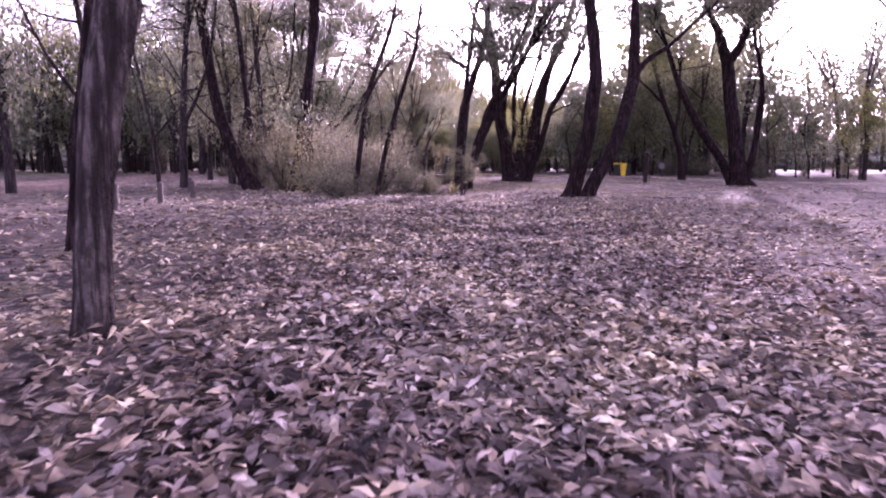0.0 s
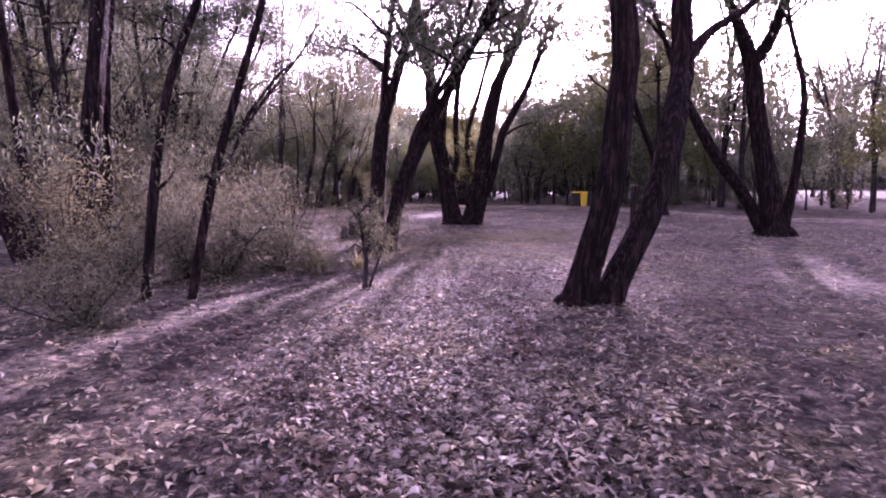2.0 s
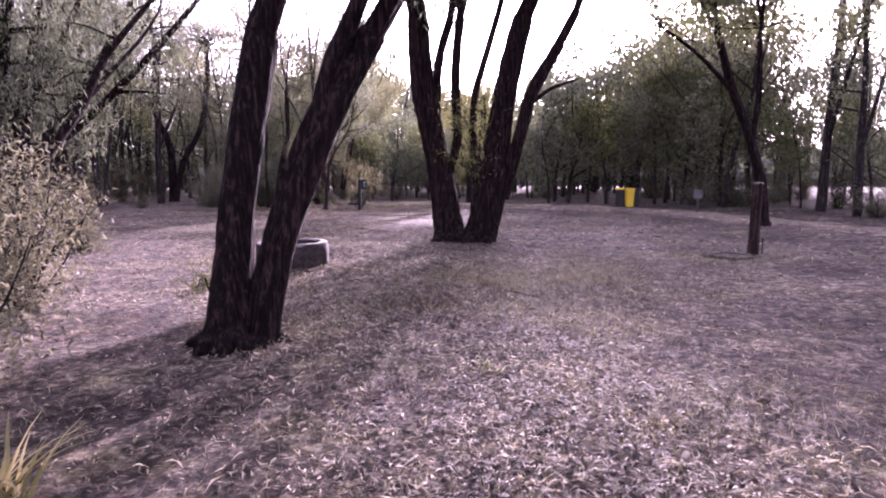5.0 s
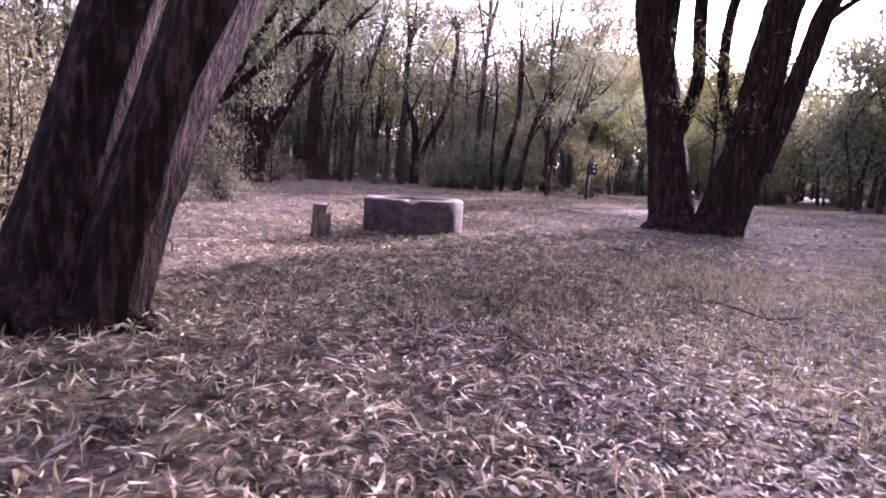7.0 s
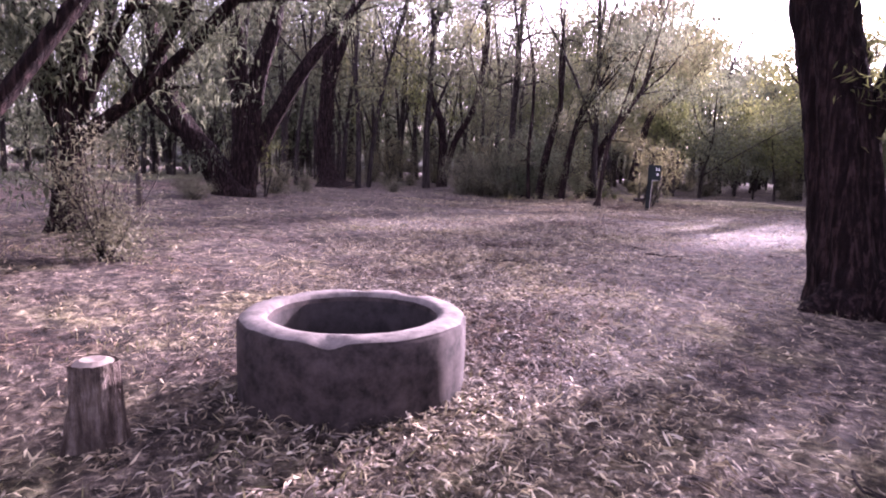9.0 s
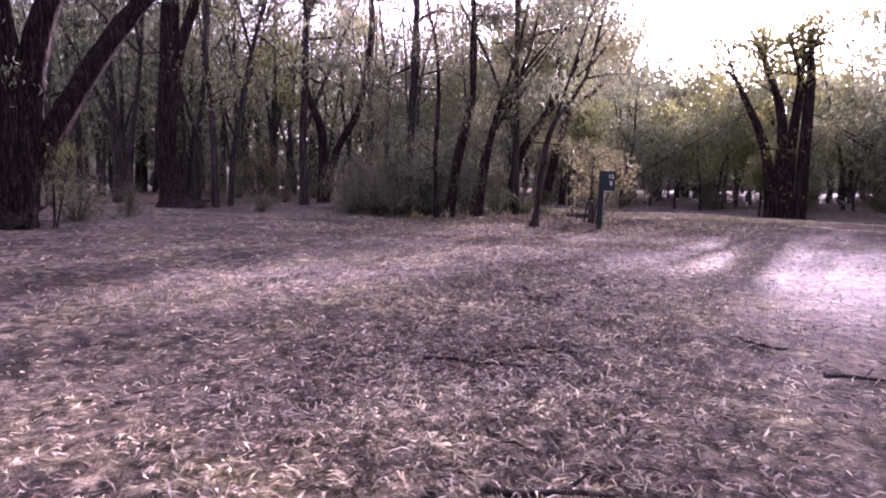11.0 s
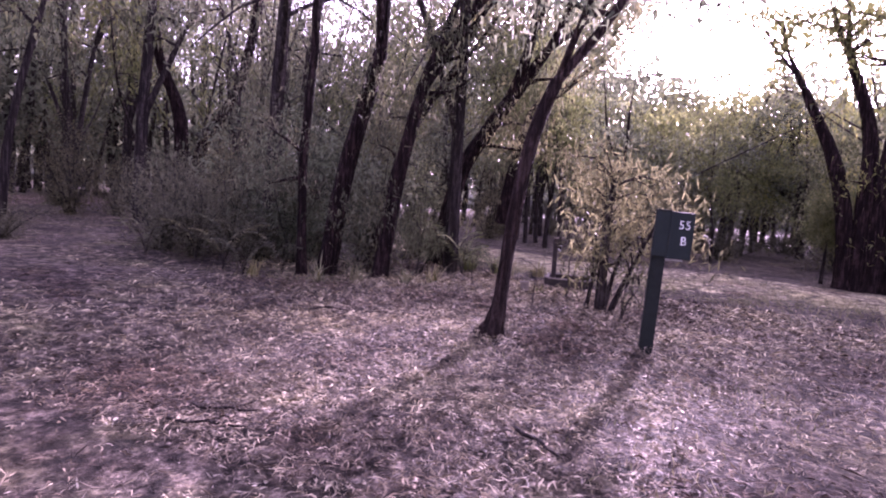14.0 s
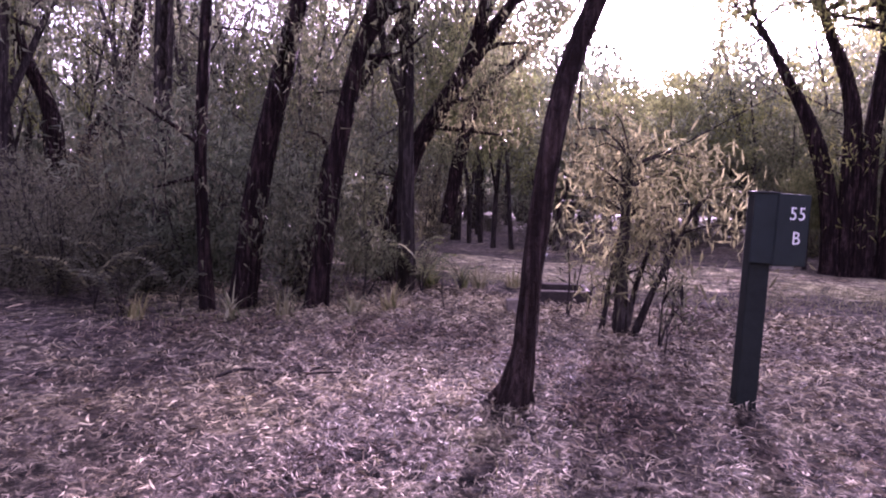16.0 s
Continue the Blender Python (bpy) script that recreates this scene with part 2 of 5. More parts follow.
def shape(name, v, q, mat, parent=None, smooth=False, label=""):
    """A mesh object from arrays of vertices and of three- or four-cornered faces."""
    v, q = np.asarray(v, np.float32), np.asarray(q, np.int32)
    me = bpy.data.meshes.new(name)
    me.vertices.add(len(v)), me.loops.add(q.size), me.polygons.add(len(q))
    me.vertices.foreach_set("co", v.ravel())
    me.loops.foreach_set("vertex_index", q.ravel())
    me.polygons.foreach_set("loop_start", np.arange(0, q.size, q.shape[1], dtype=np.int32))
    me.polygons.foreach_set("use_smooth", np.full(len(q), smooth))
    me.update(calc_edges=True)
    me.materials.append(mat)
    ob = new(name, me)
    if parent:
        ob.parent = parent
    if label:
        ob["label"] = label
    return ob


def part(name, bm, mat, parent=None, label=""):
    me = bpy.data.meshes.new(name)
    bm.to_mesh(me)
    bm.free()
    me.materials.append(mat)
    ob = new(name, me)
    if parent:
        ob.parent = parent
    if label:
        ob["label"] = label
    return ob


def box(sx, sy, sz, m=None, bevel=0.0, bm=None):
    """A box that stands on its origin, with its edges rounded off."""
    bm = bm or bmesh.new()
    made = bmesh.ops.create_cube(bm, size=1.0, matrix=(m or Matrix()) @ Matrix.Translation((0, 0, sz / 2)) @ Matrix.Diagonal((sx, sy, sz, 1)))["verts"]
    if bevel:
        edges = list({e for v in made for e in v.link_edges})
        bmesh.ops.bevel(bm, geom=edges, offset=bevel, segments=2, affect="EDGES", profile=0.6)
    return bm


def lathe(profile, seg=32, bm=None):
    """A turned body from rows of radius and height."""
    bm = bm or bmesh.new()
    rings = [[bm.verts.new((r * math.cos(2 * math.pi * k / seg), r * math.sin(2 * math.pi * k / seg), z)) for k in range(seg)] for r, z in profile]
    for a, b in zip(rings, rings[1:]):
        for k in range(seg):
            bm.faces.new((a[k], a[(k + 1) % seg], b[(k + 1) % seg], b[k]))
    return bm


def gz(x, y):
    """The height of the ground."""
    return 0.05 * np.sin(0.31 * x + 1.1) * np.cos(0.27 * y) + 0.03 * np.sin(0.9 * x + 0.5 * y) + 0.018 * np.sin(2.3 * y - 1.4 * x)


def merged(pieces):
    v, q, n = [], [], 0
    for a, b in pieces:
        v.append(a), q.append(b + n)
        n += len(a)
    return np.concatenate(v), np.concatenate(q)


def smooth_line(rows, step):
    """A smooth line through rows of x, y, z, radius."""
    p = np.array(rows, float)
    e = np.vstack([2 * p[0] - p[1], p, 2 * p[-1] - p[-2]])
    out = []
    for k in range(1, len(e) - 2):
        n = max(2, int(np.linalg.norm(e[k + 1, :3] - e[k, :3]) / step))
        for u in np.arange(n) / n:
            out.append(0.5 * (2 * e[k] + (e[k + 1] - e[k - 1]) * u + (2 * e[k - 1] - 5 * e[k] + 4 * e[k + 1] - e[k + 2]) * u * u + (3 * e[k] - e[k - 1] - 3 * e[k + 1] + e[k + 2]) * u ** 3))
    return np.vstack([*out, p[-1]])


def tube(rows, seg=8, step=0.25, rough=0.08, rng=None, flare=0.0):
    """A tapering, slightly knobbly limb along rows of x, y, z, radius."""
    p = smooth_line(rows, step)
    rng = rng or np.random.default_rng(3)
    d = np.gradient(p[:, :3], axis=0)
    d /= np.linalg.norm(d, axis=1, keepdims=True) + 1e-9
    side = np.cross(d, (0.13, 0.97, 0.2))
    side /= np.linalg.norm(side, axis=1, keepdims=True) + 1e-9
    up = np.cross(d, side)
    a = np.arange(seg) / seg * 2 * np.pi
    r = np.maximum(p[:, 3:4], 0.004) * (1 + rough * rng.standard_normal((len(p), seg)))
    lobes = 1 + 0.09 * np.sin(3 * a + rng.uniform(0, 6)) + 0.05 * np.sin(5 * a + rng.uniform(0, 6))
    r = r * lobes
    if seg > 20:
        up_z = p[:, 2:3]
        r = r * (1 + 0.03 * np.sin(8 * a[None] + 1.6 * np.sin(1.1 * up_z)) + 0.028 * np.sin(13 * a[None] - 1.3 * up_z + 2 * np.sin(2.3 * up_z)))
    if flare:
        h = p[:, 2:3] - p[0, 2]
        r = r * (1 + flare * np.exp(-h / 0.14) * (1 + 0.5 * np.sin(4 * a + 1.0)))
    v = p[:, None, :3] + r[..., None] * (np.cos(a)[None, :, None] * side[:, None] + np.sin(a)[None, :, None] * up[:, None])
    k, j = np.meshgrid(np.arange(len(p) - 1), np.arange(seg), indexing="ij")
    q = np.stack([k * seg + j, k * seg + (j + 1) % seg, (k + 1) * seg + (j + 1) % seg, (k + 1) * seg + j], -1).reshape(-1, 4)
    return v.reshape(-1, 3), q


def blades(centres, rng, length=0.12, width=0.022, droop=0.6, spread=0.5, plain=False):
    """Narrow leaves at the given places, hanging more or less; plain ones are three-cornered."""
    n = len(centres)
    yaw = rng.uniform(0, 2 * np.pi, n)
    dip = np.clip(rng.normal(-droop, spread, n), -1.5, 1.5)
    d = np.stack([np.cos(yaw) * np.cos(dip), np.sin(yaw) * np.cos(dip), np.sin(dip)], -1)
    s = np.cross(d, rng.standard_normal((n, 3)))
    s /= np.linalg.norm(s, axis=1, keepdims=True) + 1e-9
    le, w = length * rng.uniform(0.6, 1.3, n)[:, None], width * rng.uniform(0.7, 1.3, n)[:, None]
    bend = np.cross(d, s) * le * rng.uniform(-0.15, 0.15, n)[:, None]
    if plain:
        v = np.stack([centres - d * le / 2 - s * w / 2, centres - d * le / 2 + s * w / 2, centres + d * le / 2 + bend], 1)
        return v.reshape(-1, 3), np.arange(3 * n).reshape(-1, 3)
    v = np.stack([centres - d * le / 2, centres + s * w / 2 + bend, centres + d * le / 2, centres - s * w / 2 + bend], 1)
    return v.reshape(-1, 3), np.arange(4 * n).reshape(-1, 4)


def tufts(ends, rng, per, radius, flat=0.6):
    """Leaf places in uneven clumps round the ends of twigs."""
    ends = np.asarray(ends, float)
    size = radius * rng.uniform(0.5, 1.4, len(ends))
    count = np.maximum(4, (per * (size / radius) ** 2).astype(int))
    which = np.repeat(np.arange(len(ends)), count)
    off = rng.standard_normal((len(which), 3)) * size[which][:, None] * (1, 1, flat) * 0.6
    return ends[which] + off


def twigs_from(rows, rng, n, reach, rise=0.5, tip=0.008):
    """Side branches off the upper part of a limb; gives their lines and ends."""
    p = smooth_line(rows, 0.3)
    lines, ends = [], []
    for _ in range(n):
        k = rng.integers(len(p) // 6, len(p))
        yaw, le = rng.uniform(0, 2 * np.pi), reach * rng.uniform(0.5, 1.2)
        d = np.array([np.cos(yaw), np.sin(yaw), rng.normal(rise, 0.35)])
        d /= np.linalg.norm(d)
        r0 = min(p[k, 3] * 0.6, 0.05)
        a = p[k, :3]
        b = a + d * le * 0.5 + rng.normal(0, 0.08 * le, 3)
        c = a + d * le + (0, 0, -0.12 * le) + rng.normal(0, 0.1 * le, 3)
        lines.append([(*a, r0), (*b, r0 * 0.6), (*c, tip)])
        ends += [tuple(c), tuple((b + c) / 2 + rng.normal(0, 0.15 * le, 3)), tuple(b)]
    return lines, ends


def grow_on(rows, rng, top):
    """Carries a limb on above its last row, up to about the height top, bending and thinning; gives the further limbs."""
    (x0, y0, z0, _), (x1, y1, z1, r) = rows[-2], rows[-1]
    d = np.array([x1 - x0, y1 - y0, z1 - z0], float)
    d /= np.linalg.norm(d)
    limbs = []
    for f in range(2 if r > 0.05 else 1):
        p, way, line, rad = np.array([x1, y1, z1], float), d + rng.normal(0, 0.22 * f, 3), [(x1, y1, z1, max(r, 0.045) * (0.97 if f == 0 else 0.65))], max(r, 0.045) * (0.97 if f == 0 else 0.65)
        while p[2] < top and len(line) < 7:
            way = way + rng.normal(0, 0.16, 3) + (0, 0, 0.12)
            way /= np.linalg.norm(way)
            p = p + way * max(0.5, (top - z1) / 4)
            rad *= 0.78
            line.append((*p, max(rad, 0.012)))
        if len(line) > 1:
            limbs.append(line)
    return limbs


def gum_tree(label, base, stems, seed, top=8.0, per=110, radius=0.5, twigs=7, reach=1.3, mat=None, leaf=None, flare=0.35, name="gum_tree", leaf_len=0.13, low=0, roots=0):
    """A tree of one or more stems, each given by rows of x, y, z, radius from the base, with limbs and a loose crown above."""
    rng = np.random.default_rng(seed)
    root = new(name)
    root.location = (*base, float(gz(*base)) - 0.02)
    tagged(root, label, "tree")
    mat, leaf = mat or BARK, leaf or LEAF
    ends, fine = [], []
    toes = np.random.default_rng(seed + 500)
    for k, rows in enumerate(stems):
        first = rows[0][2] < 0.5
        if first and rows[0][3] > 0.13 and rows[-1][2] > 1.0:
            # short buttress roots that run into the soil
            for turn in toes.uniform(0, 1, 1) * 6.28 + np.linspace(0, 6.28, roots, endpoint=False) + toes.normal(0, 0.25, roots):
                x, y, _, r = rows[0]
                u, w, far = math.cos(turn), math.sin(turn), r * toes.uniform(1.5, 2.1)
                line = [(x + u * r * 0.3, y + w * r * 0.3, r * 1.0, r * 0.3), (x + u * r * 0.85, y + w * r * 0.85, r * 0.42, r * 0.4), (x + u * (r + far) / 2, y + w * (r + far) / 2, 0.035, r * 0.28), (x + u * far, y + w * far, -0.05, r * 0.12)]
                shape("root", *tube(line, 9, 0.05, 0.05, toes), mat, root, True)
        rows = [(*rows[0][:2], -0.06, rows[0][3]), *rows[1:]] if first else rows
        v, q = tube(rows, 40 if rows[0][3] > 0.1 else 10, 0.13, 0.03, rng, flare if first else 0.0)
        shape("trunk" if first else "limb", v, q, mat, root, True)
        more = grow_on(rows, rng, top * rng.uniform(0.85, 1.1)) if rows[-1][2] > 1.2 and rows[-1][3] > 0.03 else []
        for line in more:
            shape("limb", *tube(line, 7, 0.4, 0.06, rng), mat, root, True)
            lines, tips = twigs_from(line, rng, twigs, reach)
            ends += tips
            fine += [tube(t, 4, 0.4, 0.0, rng) for t in lines]
        if low:
            lines, tips = twigs_from(rows, rng, low, reach * 0.6)
            ends += tips
            fine += [tube(t, 4, 0.4, 0.0, rng) for t in lines]
    if fine:
        tagged(shape("twig_work", *merged(fine), mat, root, True), kind="stuff")
    if ends:
        shape("crown", *blades(tufts(ends, rng, per * 1.5, radius), rng, leaf_len, leaf_len * 0.24, 0.9, plain=True), leaf, root, label="loose drooping leaves")
    return root

# ---- ground ----


def spaced(lo, hi, mid, n, bend):
    u = np.linspace(-1, 1, n)
    w = np.sinh(bend * u) / np.sinh(bend)
    return np.where(w < 0, mid + w * (mid - lo), mid + w * (hi - mid))


def make_ground():
    x, y = spaced(-400, 400, -3, 210, 5.0), spaced(-400, 400, 12, 240, 4.6)
    gx, gy = np.meshgrid(x, y, indexing="ij")
    z = gz(gx, gy)
    rng = np.random.default_rng(5)
    z = z + 0.012 * rng.standard_normal(z.shape) * (np.hypot(gx + 3, gy - 12) < 40)
    n, m = z.shape
    i, j = np.meshgrid(np.arange(n - 1), np.arange(m - 1), indexing="ij")
    q = np.stack([i * m + j, (i + 1) * m + j, (i + 1) * m + j + 1, i * m + j + 1], -1).reshape(-1, 4)
    ob = shape("ground", np.stack([gx, gy, z], -1).reshape(-1, 3), q, SOIL, None, True)
    tagged(ob, "grey-brown bush campsite ground of sandy soil under dry leaf litter", "ground", kind="structure")


make_ground()


def make_track(line, width, mat, label):
    """The worn sandy track that crosses beyond the clearing."""
    p = smooth_line([(x, y, 0.0, width) for x, y in line], 0.5)
    d = np.gradient(p[:, :2], axis=0)
    d /= np.linalg.norm(d, axis=1, keepdims=True)
    rng = np.random.default_rng(12)
    side, across = np.stack([-d[:, 1], d[:, 0]], -1), np.linspace(-1, 1, 9)
    wob = 1 + 0.12 * np.cumsum(rng.normal(0, 0.12, len(p))).clip(-1.5, 1.5)
    xy = p[:, None, :2] + side[:, None] * (across[None, :, None] * (p[:, 3] * wob)[:, None, None] / 2)
    z = gz(xy[..., 0], xy[..., 1]) + np.where(np.abs(across) > 0.9, -0.03, 0.028)[None]
    n, m = z.shape
    i, j = np.meshgrid(np.arange(n - 1), np.arange(m - 1), indexing="ij")
    q = np.stack([i * m + j, (i + 1) * m + j, (i + 1) * m + j + 1, i * m + j + 1], -1).reshape(-1, 4)
    tagged(shape("track", np.concatenate([xy, z[..., None]], -1).reshape(-1, 3), q, mat, None, True), label, "track", kind="structure")


make_track([(26, 14), (15, 20.5), (10, 25.5), (6, 31.5), (1.5, 35.6)], 3.6, REDDISH, "dull reddish vehicle track crossing beyond the clearing")
make_track([(1.5, 35.6), (-4, 36.4), (-9, 36.4), (-15, 39), (-22, 44), (-32, 54)], 3.8, SAND, "pale sandy vehicle track with dry grass beyond the clearing")
make_track([(-10, -4), (-15, 7), (-20, 16), (-25, 23), (-29, 32), (-34, 44)], 6.0, DIRT, "reddish dirt road passing the campsite")
make_track([(-28, -6), (-35, 12), (-40, 24), (-45, 40)], 17.0, LAWN, "short olive lawn beyond the dirt road")

# ---- the standing trees round the clearing ----
gum_tree("double-stemmed gum tree with thick dark furrowed trunks leaning together", (5.56, 4.6), [
    [(-0.17, -0.12, -0.05, 0.175), (-0.06, -0.15, 0.4, 0.158), (0.05, -0.19, 0.8, 0.148), (0.15, -0.21, 1.2, 0.142), (0.21, -0.23, 1.6, 0.138), (0.25, -0.23, 2.0, 0.135), (0.3, -0.25, 2.8, 0.128), (0.13, -0.25, 4.2, 0.108)],
    [(0.13, 0.0, -0.05, 0.16), (0.31, 0.1, 0.4, 0.147), (0.52, 0.25, 0.8, 0.137), (0.69, 0.4, 1.2, 0.138), (0.81, 0.56, 1.6, 0.14), (0.9, 0.74, 2.0, 0.14), (0.97, 0.93, 2.4, 0.135), (1.03, 1.12, 2.8, 0.128), (1.0, 1.3, 4.2, 0.095)],
    [(1.01, 1.06, 2.66, 0.075), (1.3, 1.15, 3.1, 0.06), (1.75, 1.25, 3.4, 0.04)],
], 101, roots=6, flare=0.15, top=9.0, twigs=12, per=95)
gum_tree("dark gum tree with four spreading stems from one base", (10.0, 14.37), [
    [(0.07, -0.02, -0.15, 0.337), (-0.15, 0.05, 1.43, 0.233), (-0.42, 0.13, 2.98, 0.207), (-0.6, 0.17, 4.33, 0.181), (-1.03, 0.28, 5.59, 0.117)],
    [(-0.58, 0.17, 4.27, 0.155), (-0.26, 0.08, 4.73, 0.13), (-0.02, 0.01, 5.43, 0.117)],
    [(-0.1, 0.03, -0.03, 0.162), (-0.64, 0.19, 1.04, 0.143), (-1.38, 0.36, 2.19, 0.143), (-2.09, 0.5, 3.63, 0.097), (-2.56, 0.58, 4.99, 0.065)],
    [(0.22, -0.07, 0.07, 0.117), (0.47, -0.15, 1.92, 0.091), (0.51, -0.17, 3.53, 0.065), (0.2, -0.06, 5.03, 0.052)],
], 102, roots=6, leaf_len=0.15, top=9.0, twigs=20, per=110, reach=2.0, radius=0.6)
gum_tree("slender forked gum tree with a loose crown beyond the post", (8.6, 24.5), [
    [(0.0, 0.0, -0.1, 0.17), (-0.12, -0.04, 1.2, 0.14), (-0.5, -0.15, 2.5, 0.125), (-1.05, -0.3, 3.9, 0.11), (-1.5, -0.4, 5.4, 0.09)],
    [(-0.45, -0.13, 2.35, 0.09), (-0.3, -0.1, 3.6, 0.08), (-0.35, -0.1, 5.2, 0.07)],
    [(-1.0, -0.28, 3.75, 0.07), (-1.8, -0.5, 4.6, 0.055), (-2.5, -0.6, 5.2, 0.04)],
], 126, top=8.5, twigs=13, per=90, reach=1.8, radius=0.55, leaf_len=0.15, leaf=LEAF_OLIVE)
gum_tree("pair of thick dark furrowed gum trunks leaning outwards", (1.31, 9.84), [
    [(-0.13, -0.05, -0.05, 0.2), (-0.16, 0.07, 0.4, 0.175), (-0.18, 0.19, 0.8, 0.158), (-0.21, 0.31, 1.2, 0.148), (-0.22, 0.44, 1.6, 0.15), (-0.23, 0.57, 2.0, 0.155), (-0.23, 0.86, 2.8, 0.155)],
    [(0.09, 0.13, -0.05, 0.15), (0.13, 0.23, 0.4, 0.148), (0.18, 0.35, 0.8, 0.148), (0.26, 0.47, 1.2, 0.155), (0.36, 0.6, 1.6, 0.165), (0.49, 0.73, 2.0, 0.162), (0.66, 0.88, 2.4, 0.145), (0.85, 1.04, 2.8, 0.125)],
    [(0.42, 0.68, 1.8, 0.1), (0.52, 0.75, 2.4, 0.09), (0.7, 0.78, 2.8, 0.085), (0.9, 0.8, 3.2, 0.075)],
], 103, roots=6, flare=0.15, mat=BARK_OLD, leaf_len=0.13, top=9.0, twigs=13, per=95, reach=1.7, radius=0.55)
gum_tree("large dark gum tree forking low into two thick stems", (1.18, 18.41), [
    [(-0.2, 0.08, -0.1, 0.36), (-0.33, 0.1, 0.6, 0.305), (-0.43, 0.12, 1.2, 0.285), (-0.54, 0.12, 1.8, 0.265), (-0.67, 0.15, 2.4, 0.26), (-0.84, 0.15, 3.2, 0.25), (-0.92, 0.1, 4.0, 0.24), (-0.92, 0.0, 4.8, 0.22)],
    [(0.4, 0.0, -0.1, 0.31), (0.58, 0.03, 0.6, 0.315), (0.71, 0.06, 1.2, 0.305), (0.79, 0.1, 1.8, 0.275), (0.84, 0.15, 2.4, 0.245), (0.94, 0.2, 3.2, 0.23), (1.1, 0.25, 4.0, 0.22), (1.3, 0.3, 4.8, 0.2)],
    [(0.9, 0.05, 1.0, 0.15), (1.16, 0.0, 1.8, 0.13), (1.32, 0.0, 2.4, 0.125), (1.55, 0.0, 3.2, 0.122), (2.0, 0.05, 4.0, 0.11), (2.42, 0.1, 4.8, 0.09)],
    [(1.45, 0.0, 2.9, 0.05), (1.9, 0.1, 3.25, 0.04), (2.5, 0.15, 3.45, 0.015)],
    [(-0.42, 0.2, 1.2, 0.11), (-0.2, 0.22, 1.9, 0.1), (-0.1, 0.2, 2.4, 0.095), (-0.12, 0.1, 3.2, 0.095), (-0.08, 0.0, 4.0, 0.095), (0.03, -0.1, 4.8, 0.09)],
    [(0.66, 0.15, 1.2, 0.1), (0.36, 0.18, 1.8, 0.085), (0.26, 0.15, 2.4, 0.08), (0.34, 0.0, 3.2, 0.076), (0.57, 0.0, 4.0, 0.074), (0.81, 0.0, 4.8, 0.065)],
    [(-0.6, 0.2, 2.0, 0.11), (-0.6, 0.25, 3.2, 0.095), (-0.49, 0.1, 4.0, 0.09), (-0.21, 0.0, 4.8, 0.08)],
    [(0.1, 0.05, -0.15, 0.36), (0.1, 0.05, 0.06, 0.26), (0.1, 0.05, 0.16, 0.12), (0.1, 0.05, 0.2, 0.004)],
], 104, roots=6, leaf_len=0.14, top=9.5, twigs=12, per=80, reach=1.8, radius=0.55)
gum_tree("large old gum tree with several spreading dark limbs", (-15.93, 21.88), [
    [(0.01, 0.02, -0, 0.617), (-0.29, -0.7, 1.2, 0.357), (-0.58, -1.49, 2.48, 0.274), (-0.7, -1.87, 3.68, 0.233), (-0.76, -2.05, 4.86, 0.206)],
    [(-0.54, -1.37, 1.85, 0.123), (-0.77, -2.09, 2.63, 0.096), (-0.91, -2.62, 3.48, 0.082)],
    [(0.06, 0.14, 0.04, 0.48), (0.14, 0.31, 1.21, 0.398), (0.12, 0.27, 2.83, 0.309), (0.07, 0.16, 4.14, 0.288), (0.04, 0.1, 5.16, 0.261)],
    [(0.19, 0.4, 1.35, 0.309), (0.22, 0.47, 2.3, 0.288), (0.36, 0.76, 3.93, 0.24), (0.57, 1.15, 5.29, 0.206)],
    [(0.22, 0.47, 1.07, 0.261), (0.64, 1.28, 2.75, 0.219), (1.07, 2.02, 4.17, 0.192), (1.63, 2.85, 5.46, 0.137)],
], 105, leaf_len=0.13, top=9.0, twigs=11, per=60, low=1, mat=BARK_OLD)
gum_tree("tall dark gum trunk with flared roots at its base", (-21.67, 29.95), [
    [(-0.03, -0.04, -0.15, 0.684), (-0.14, -0.2, 0.81, 0.41), (-0.22, -0.32, 1.71, 0.353), (-0.11, -0.16, 4.58, 0.319), (0, 0, 7.81, 0.285)],
    [(-0.1, -0.15, 3.71, 0.205), (0.11, 0.16, 5.47, 0.182), (0.58, 0.78, 7.87, 0.16)],
], 106, leaf_len=0.15, flare=0.9, top=10.5, twigs=8, mat=BARK_OLD)
gum_tree("thin crooked twin-stemmed woodland tree", (-22.24, 38.03), [
    [(0.05, 0.05, -0.07, 0.23), (0.06, 0.06, 3.29, 0.201), (-0.49, -0.47, 5.78, 0.13), (-0.33, -0.32, 9.57, 0.101)],
    [(0.16, 0.15, 0.1, 0.201), (0.59, 0.54, 2.45, 0.173), (1.45, 1.27, 4.69, 0.158), (1.87, 1.62, 7.98, 0.144), (1.86, 1.61, 9.59, 0.13)],
], 107, leaf_len=0.17, top=10.0, twigs=10, reach=2.2, radius=0.6, per=60)
gum_tree("slim straight dark tree stem standing in the scrub", (-11.0, 30.85), [
    [(-0.03, -0.02, -0.01, 0.086), (-0.06, -0.05, 0.93, 0.068), (-0.07, -0.06, 1.85, 0.065), (-0.01, -0.01, 3.34, 0.059)],
], 108, top=8.5, twigs=6, low=2, leaf=LEAF_DRY, leaf_len=0.1)
gum_tree("dark furrowed leaning gum trunk standing in the scrub", (-10.8, 31.07), [
    [(0, 0, 0, 0.145), (0.18, 0.13, 1.56, 0.126), (0.42, 0.29, 2.83, 0.114), (0.55, 0.37, 3.46, 0.095)],
], 109, top=8.5, twigs=7, low=2, leaf=LEAF_DRY, leaf_len=0.1)
